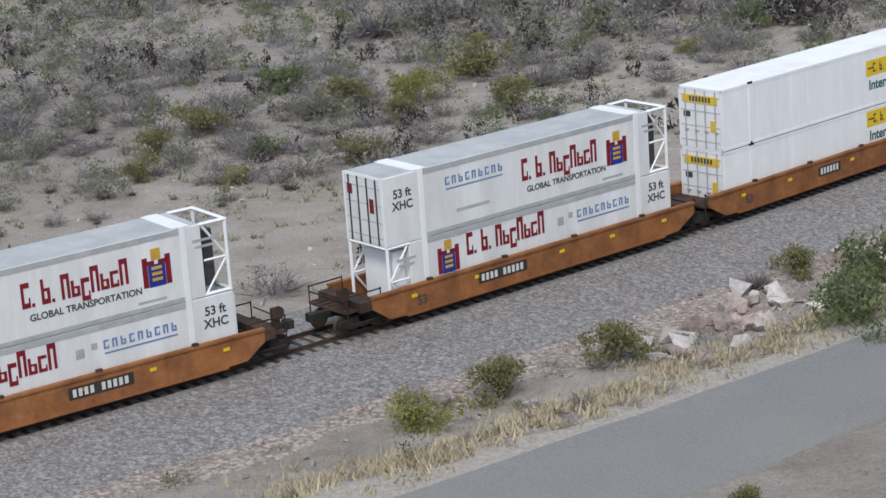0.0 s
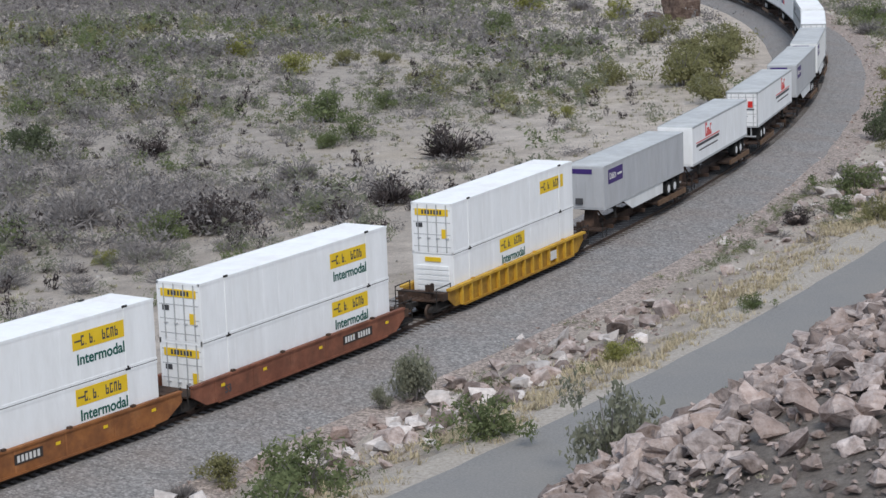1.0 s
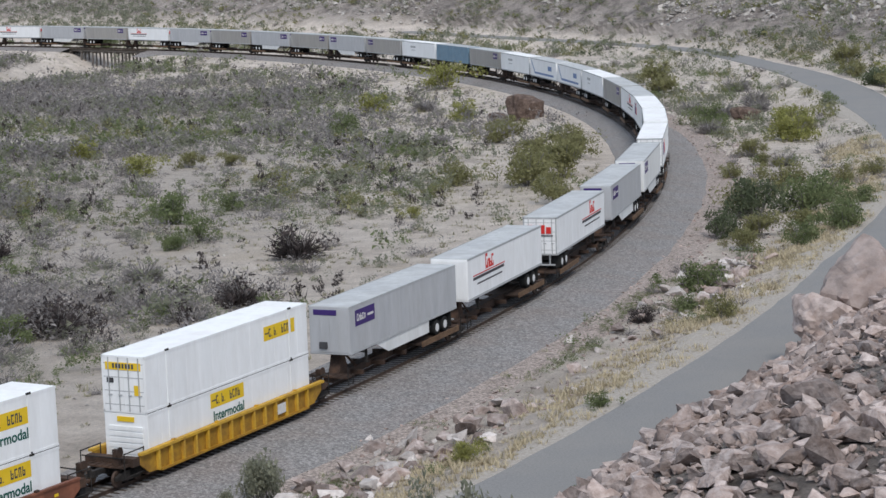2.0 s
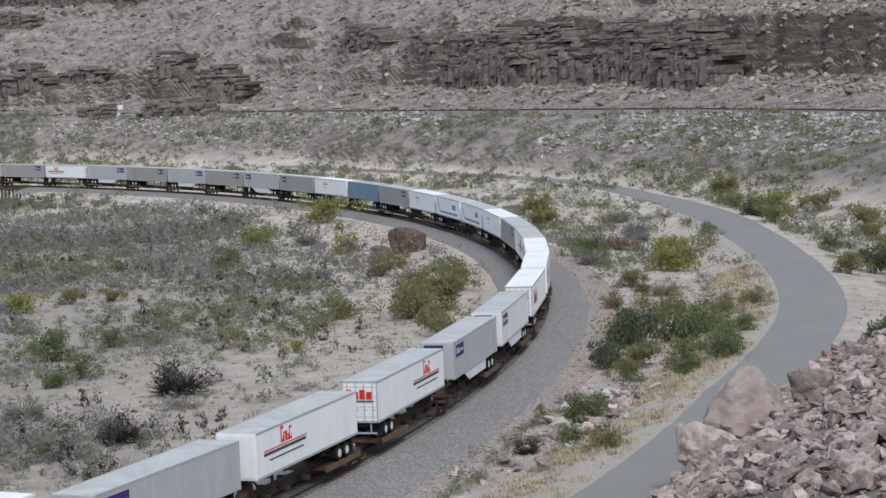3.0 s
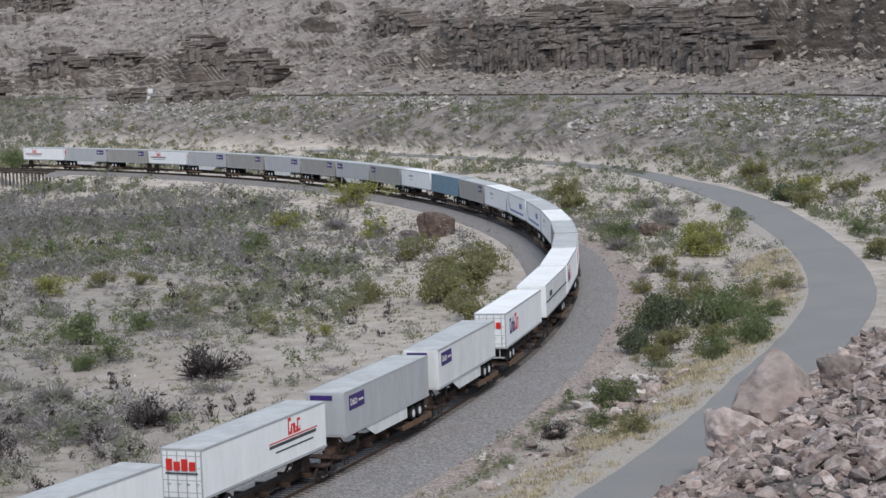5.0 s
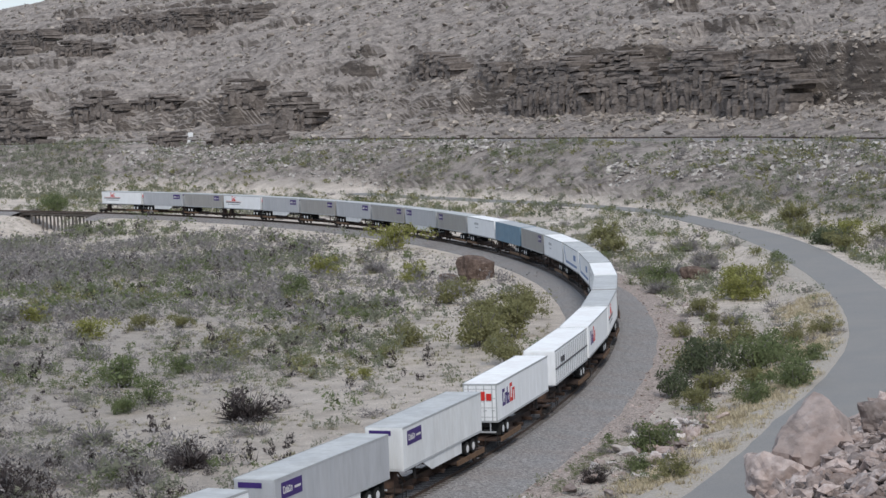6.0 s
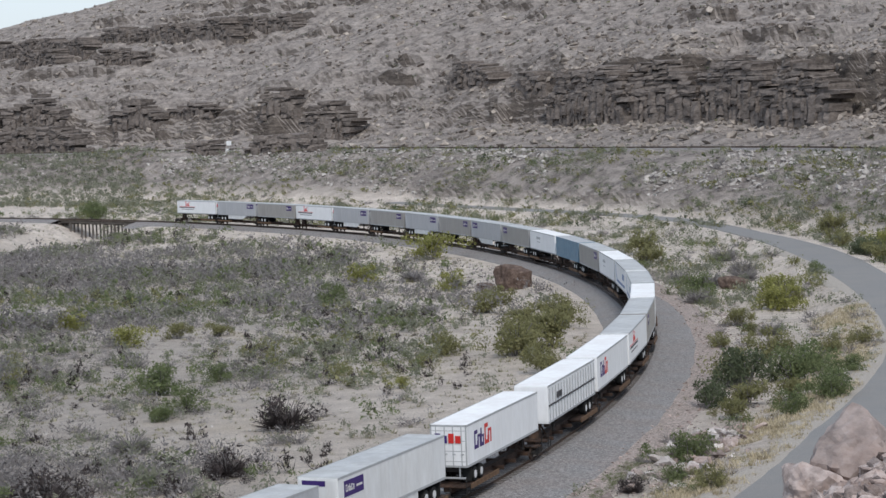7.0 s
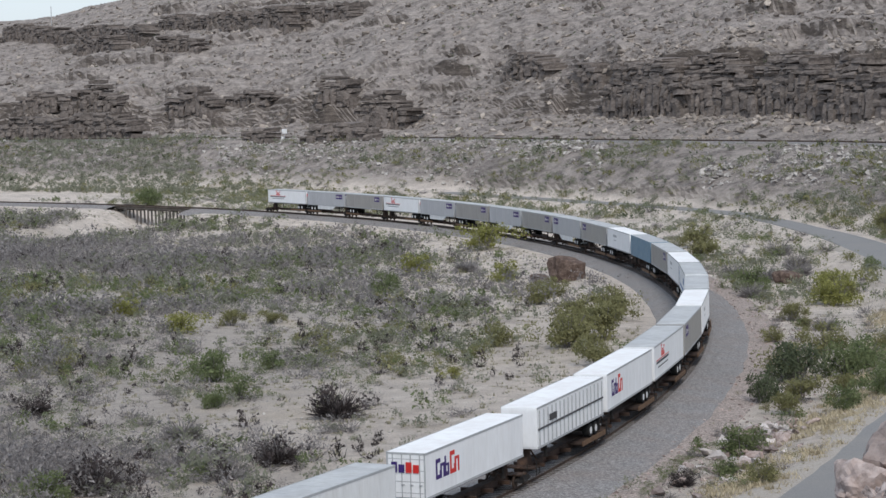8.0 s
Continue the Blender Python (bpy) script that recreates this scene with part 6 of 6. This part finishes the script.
def bush(kind, s, r, width, tall=1.0):
    """A single shrub: bent stems and a crown of small leaf clumps."""
    material, word = {"y": (M_BRIGHT, "yellow-green"), "g": (M_GREEN, "green"), "o": (M_OLIVE, "olive"), "d": (M_DEEP, "dark green"), "t": (M_SAGE, "grey-green upright"), "b": (M_BURNT, "dark brown half-dead"), "x": (M_TWIG, "grey leafless")}[kind]
    if kind not in BUSHES:
        rng = np.random.RandomState(ord(kind))
        meshes = []
        for k in range(3):
            if kind in "bx":
                v = np.concatenate([twig_cloud(900, 0.012, 1.0, rng), leaf_cloud(420 if kind == "b" else 60, 0.042, 10, rng=rng)])
            else:
                v = leaf_cloud(2600, 0.038, 18, rng=rng)
            lf = bpy.data.meshes.new("foliage")
            lf.from_pydata(v.tolist(), [], np.arange(len(v)).reshape(-1, 3).tolist())
            lf.materials.append(material)
            st = Shape()
            for q in range(9):
                a = q * 0.7 + rng.uniform(0, 0.5)
                e = (0.5 * math.cos(a), 0.5 * math.sin(a), rng.uniform(0.5, 0.9))
                st.bar((0.08 * math.cos(a), 0.08 * math.sin(a), -0.1), (e[0] * 0.5, e[1] * 0.5, e[2] * 0.6), 0.03).bar((e[0] * 0.5, e[1] * 0.5, e[2] * 0.6), e, 0.018)
            meshes.append((lf, st.mesh("stem", M_TWIG)))
        BUSHES[kind] = meshes
    x, y = on_track(s, r)
    root = thing("bush", f"{word} desert bush with thin grey stems on dry soil", "bush")
    k = width / 2.0
    root.matrix_basis = Matrix.LocRotScale((x, y, gz(x, y) - 0.03), Euler((0, 0, RNG.uniform(0, 6.28))), Vector((k, k, k * tall)))
    lf, st = BUSHES[kind][RNG.randint(3)]
    for nm, me in (("foliage", lf), ("stem", st)):
        new(nm, me).parent = root


def plant_bushes():
    stands = [
        ("y", 1.05, [(96.6, -10.8, 7.2), (39.1, -18.9, 4.5), (-75.1, -21.8, 1.9), (-24.9, -60, 4), (-8.4, 18.8, 5.7), (7.8, 21.5, 4.5), (59.4, 54.2, 5.5), (-171.2, 14.8, 1.7), (0.3, -70.4, 3.7), (-216.3, 10.5, 2.3), (-208.2, 28.6, 3.4), (-176.3, -36.2, 3.4), (-154.8, -30, 1.5), (-197.6, -29, 1.6), (60, -30, 4.8)]),
        ("g", 1.1, [(-69.6, 17.1, 4.6), (-90, 19.6, 3.7), (-76, 20.9, 2.6), (-89, -39.1, 3.2), (-94.6, -39.7, 2.6), (-63.1, -43, 2.9), (-117.2, 11.6, 3.6), (-74.7, 15.4, 4.8), (-92.4, 19.7, 3.2), (-98.7, 16.7, 2.8), (12, 11.2, 4.6), (21.7, 29.7, 2.8), (-125.8, 12.6, 2), (26.7, -37.2, 3.9), (-186.4, 16.6, 3), (-159.3, 17.3, 1.4), (-178, 24.8, 1.6), (-194.5, 12.9, 3.6), (-199.9, 16, 3.3), (-177.9, -47.5, 3.4), (-145.5, -30.7, 3.2), (-192.7, -32.8, 2), (-1.1, 40.5, 3.7), (-75, -46, 4.8)]),
        ("o", 1.1, [(-73.2, 10, 4.3), (-58.3, 13.3, 4.3), (-87.3, 16, 3), (-89.2, 12.2, 3.5), (-48, 8.1, 2.4), (-2.5, 20.6, 4.4), (-27.2, 11.1, 3.3), (-55.5, 22.5, 2.6), (61, 15.6, 5.3), (66, 49.8, 4.7), (86.3, 58.1, 5.5), (-42.2, -10, 5.9), (-48.9, -13.5, 6), (-0.2, -18, 4.3), (9.5, -15.6, 3.7), (-18.3, -55.3, 3.1), (-16.4, -50.7, 2.8), (-66.7, -8.9, 3.9), (-45.3, -21.5, 3.7), (81.5, 22, 6.2), (-97, 12, 2.9), (-35.8, 12, 2.2), (36.8, 44.3, 5.1), (-31.5, 35.5, 3.9), (51.1, 58, 5.4), (-57.7, 19.3, 2.9), (-132.1, 16.5, 2.3), (-206.5, 9.8, 2.5), (-212.1, 9.6, 2.4), (-193.9, 7.9, 2)]),
        ("o", 1.1, [(-175.2, -28.8, 3.3), (-179.7, -39.6, 3.2), (-167.3, -38.7, 4.1), (-180.3, -33.7, 2.1), (-190.5, -26.4, 2.8), (-182.1, -13.3, 1.8), (-216, 26.5, 1.4), (-200.7, -34.6, 2.2), (-190.5, -41.6, 3.1), (-195.6, -39.6, 2.4), (-24.6, -9.2, 4.4), (-14, -9.3, 4.6), (-55, -11, 3), (-36, -13, 4.6), (-20, -13.5, 4.4), (-5, 47, 4.4), (12, 50, 4.6), (30, 56, 5), (-45, 42, 4.4)]),
        ("d", 1.1, [(-91.1, 9.1, 3.4), (-77.6, 11.3, 5.3), (-102.6, -66.7, 4.8), (-206.4, 24.6, 1.2), (52.3, 49.2, 4.5), (49.1, 47.1, 4.4), (-24.9, 39.5, 5.4), (-83.1, 34, 4.4)]),
        ("t", 1.9, [(-191, 25.6, 3), (-179.2, 7.8, 1.8), (-181.1, 7.3, 1), (-179, 7.9, 2)]),
        ("b", 1.0, [(-2, -28.9, 2.5), (-102.8, -25.5, 5.3), (-127.4, -21.1, 3.8), (-30.1, -30.1, 1.3), (-38.6, -38.9, 1.3), (-128.6, 10.1, 2), (-129.6, 10.3, 1.8), (-141.7, -29.1, 4.9), (-100.8, -54.7, 3.6), (-203.8, 28.5, 2.2)]),
        ("x", 0.9, [(-36.5, 14.2, 3.8), (-0.3, 9.2, 4.4), (24.5, 15.4, 4.8), (32, 22.2, 4.9), (32.4, 12.6, 4.9), (63.8, 29.1, 5.4), (43.3, 25, 5.1), (-114.2, -35.1, 4.2), (58.4, -22.4, 5.2), (4.5, -25.1, 2.9), (-171.6, 25.1, 2.2), (-169.3, 25.3, 2.6), (-135, -45.4, 4.8), (-126.1, -22, 3.4), (-196.4, 7.7, 1.7), (-141.4, -41.2, 5.1), (-168.2, -32.4, 2.9), (-158.1, -56.4, 5), (-149.7, -56.7, 5.2), (-134.3, -61.7, 5.1)])]
    for kind, tall, places in stands:
        for s, r, width in places:
            bush(kind, s, r, width * 1.2, tall)
    for s, r, width in ((302, 20, 8.5), (297, 17, 6.5), (306, 24, 6.0)):
        bush("g", s, r, width, 0.95)


def build_trestle():
    root = thing("trestle_bridge", "low dark timber trestle carrying the track over a gully", "bridge")
    for sd in (-1, 1):
        v = np.array([[(*on_track(s, sd * 1.1 + o), z) for o, z in ((-0.25, -0.88), (-0.25, -0.37), (0.25, -0.37), (0.25, -0.88), (-0.25, -0.88))] for s in np.arange(256, 290.1, 2.0)])
        add_mesh("stringer", v.reshape(-1, 3), grid_faces(*v.shape[:2]), M_TIMBER, root)
    dk = Shape()
    for s in np.arange(256, 290, 0.6):
        a, b = on_track(s, -1.9), on_track(s, 1.9)
        dk.bar((*a, -0.27), (*b, -0.27), 0.24)
    tagged(part("deck_ties", dk, M_TIE, root), kind="stuff")
    for s in np.arange(257.5, 289, 4.4):
        bt = Shape()
        bt.bar((*on_track(s, -1.9), -1.0), (*on_track(s, 1.9), -1.0), 0.36)
        for r in (-1.6, -0.55, 0.55, 1.6):
            x, y = on_track(s, r * 1.12)
            bt.bar((*on_track(s, r), -1.0), (x, y, gz(x, y) - 0.4), 0.32)
        part("bent", bt, M_TIMBER, root, "dark timber pile bent")


def build_upper_line():
    """The bench track on the hillside, with its signal case."""
    az = np.linspace(-24, 19, 320)
    d = bench_distance(az) + 4.0

    def strip(name, prof, material, label):
        v = np.array([[((dd + o) * math.sin(radians(a)), (dd + o) * math.cos(radians(a)), BENCH_Z + z) for o, z in prof] for a, dd in zip(az, d)])
        tagged(add_mesh(name, v.reshape(-1, 3), grid_faces(len(az), len(prof)), material), label, name.replace("_", " "), kind="structure")

    strip("upper_ballast", [(-3.4, -0.6), (-1.7, 0.55), (1.7, 0.55), (3.4, -0.6)], M_BALLAST, "grey ballast bed of the upper railway")
    for o in (-0.75, 0.75):
        strip("upper_rail", [(o - 0.06, 0.55), (o - 0.06, 0.86), (o + 0.06, 0.86), (o + 0.06, 0.55)], M_RAIL, "dark rail of the upper railway")
    mx, my = 1050 * math.sin(radians(-10.1)), 1050 * math.cos(radians(-10.1))
    mast = thing("radio_mast", "thin pale radio mast on the mesa rim", "mast")
    mast.location = (mx, my, gz(mx, my) - 1)
    part("pole", Shape().box(-0.14, 0.14, -0.14, 0.14, 0, 17), M_TRIM, mast)
    part("base", Shape().box(-0.8, 0.8, -0.8, 0.8, 0, 1.8, 0.1), M_TRIM, mast)
    a, dd = -4.25, float(bench_distance(-4.25)) + 0.2
    x, y = dd * math.sin(radians(a)), dd * math.cos(radians(a))
    z = gz(x, y)
    root = thing("signal_case", "white railway signal case on a short mast", "signal box")
    root.location = (x, y, z)
    part("mast", Shape().box(-0.12, 0.12, -0.12, 0.12, 0, 2.8).box(-0.5, 0.5, -0.4, 0.4, 0, 0.25), M_TRIM, root)
    part("case", Shape().box(-0.75, 0.75, -0.4, 0.4, 1.9, 3.3, 0.06), M_WHITE, root)
    part("base_case", Shape().box(-1.0, -0.2, -0.5, 0.3, 0.1, 1.0, 0.05), M_WHITE, root)


plant_bushes()
build_trestle()
build_upper_line()
lone_boulder("boulder", 16.4, 313.6, 4.3, 4.4, M_DARKROCK, "dark red-brown blocky boulder on sandy ground")
lone_boulder("boulder", 12.6, 314.5, 2.2, 1.5, M_DARKROCK, "dark red-brown broken boulder on sandy ground")
lone_boulder("boulder", 46.0, 301.0, 3.2, 2.2, M_DARKROCK, "dark red-brown low boulder among shrubs")
plant_flats()
plant_verge()
dress_hill()
break_cliffs()
build_rubble()


def motions():
    """The whole train rolls along the curve at an even pace."""
    for ob, s, z in MOVERS:
        walk(ob, [(float(t), track_pose(s - SPEED * t, z)) for t in range(9)])


motions()
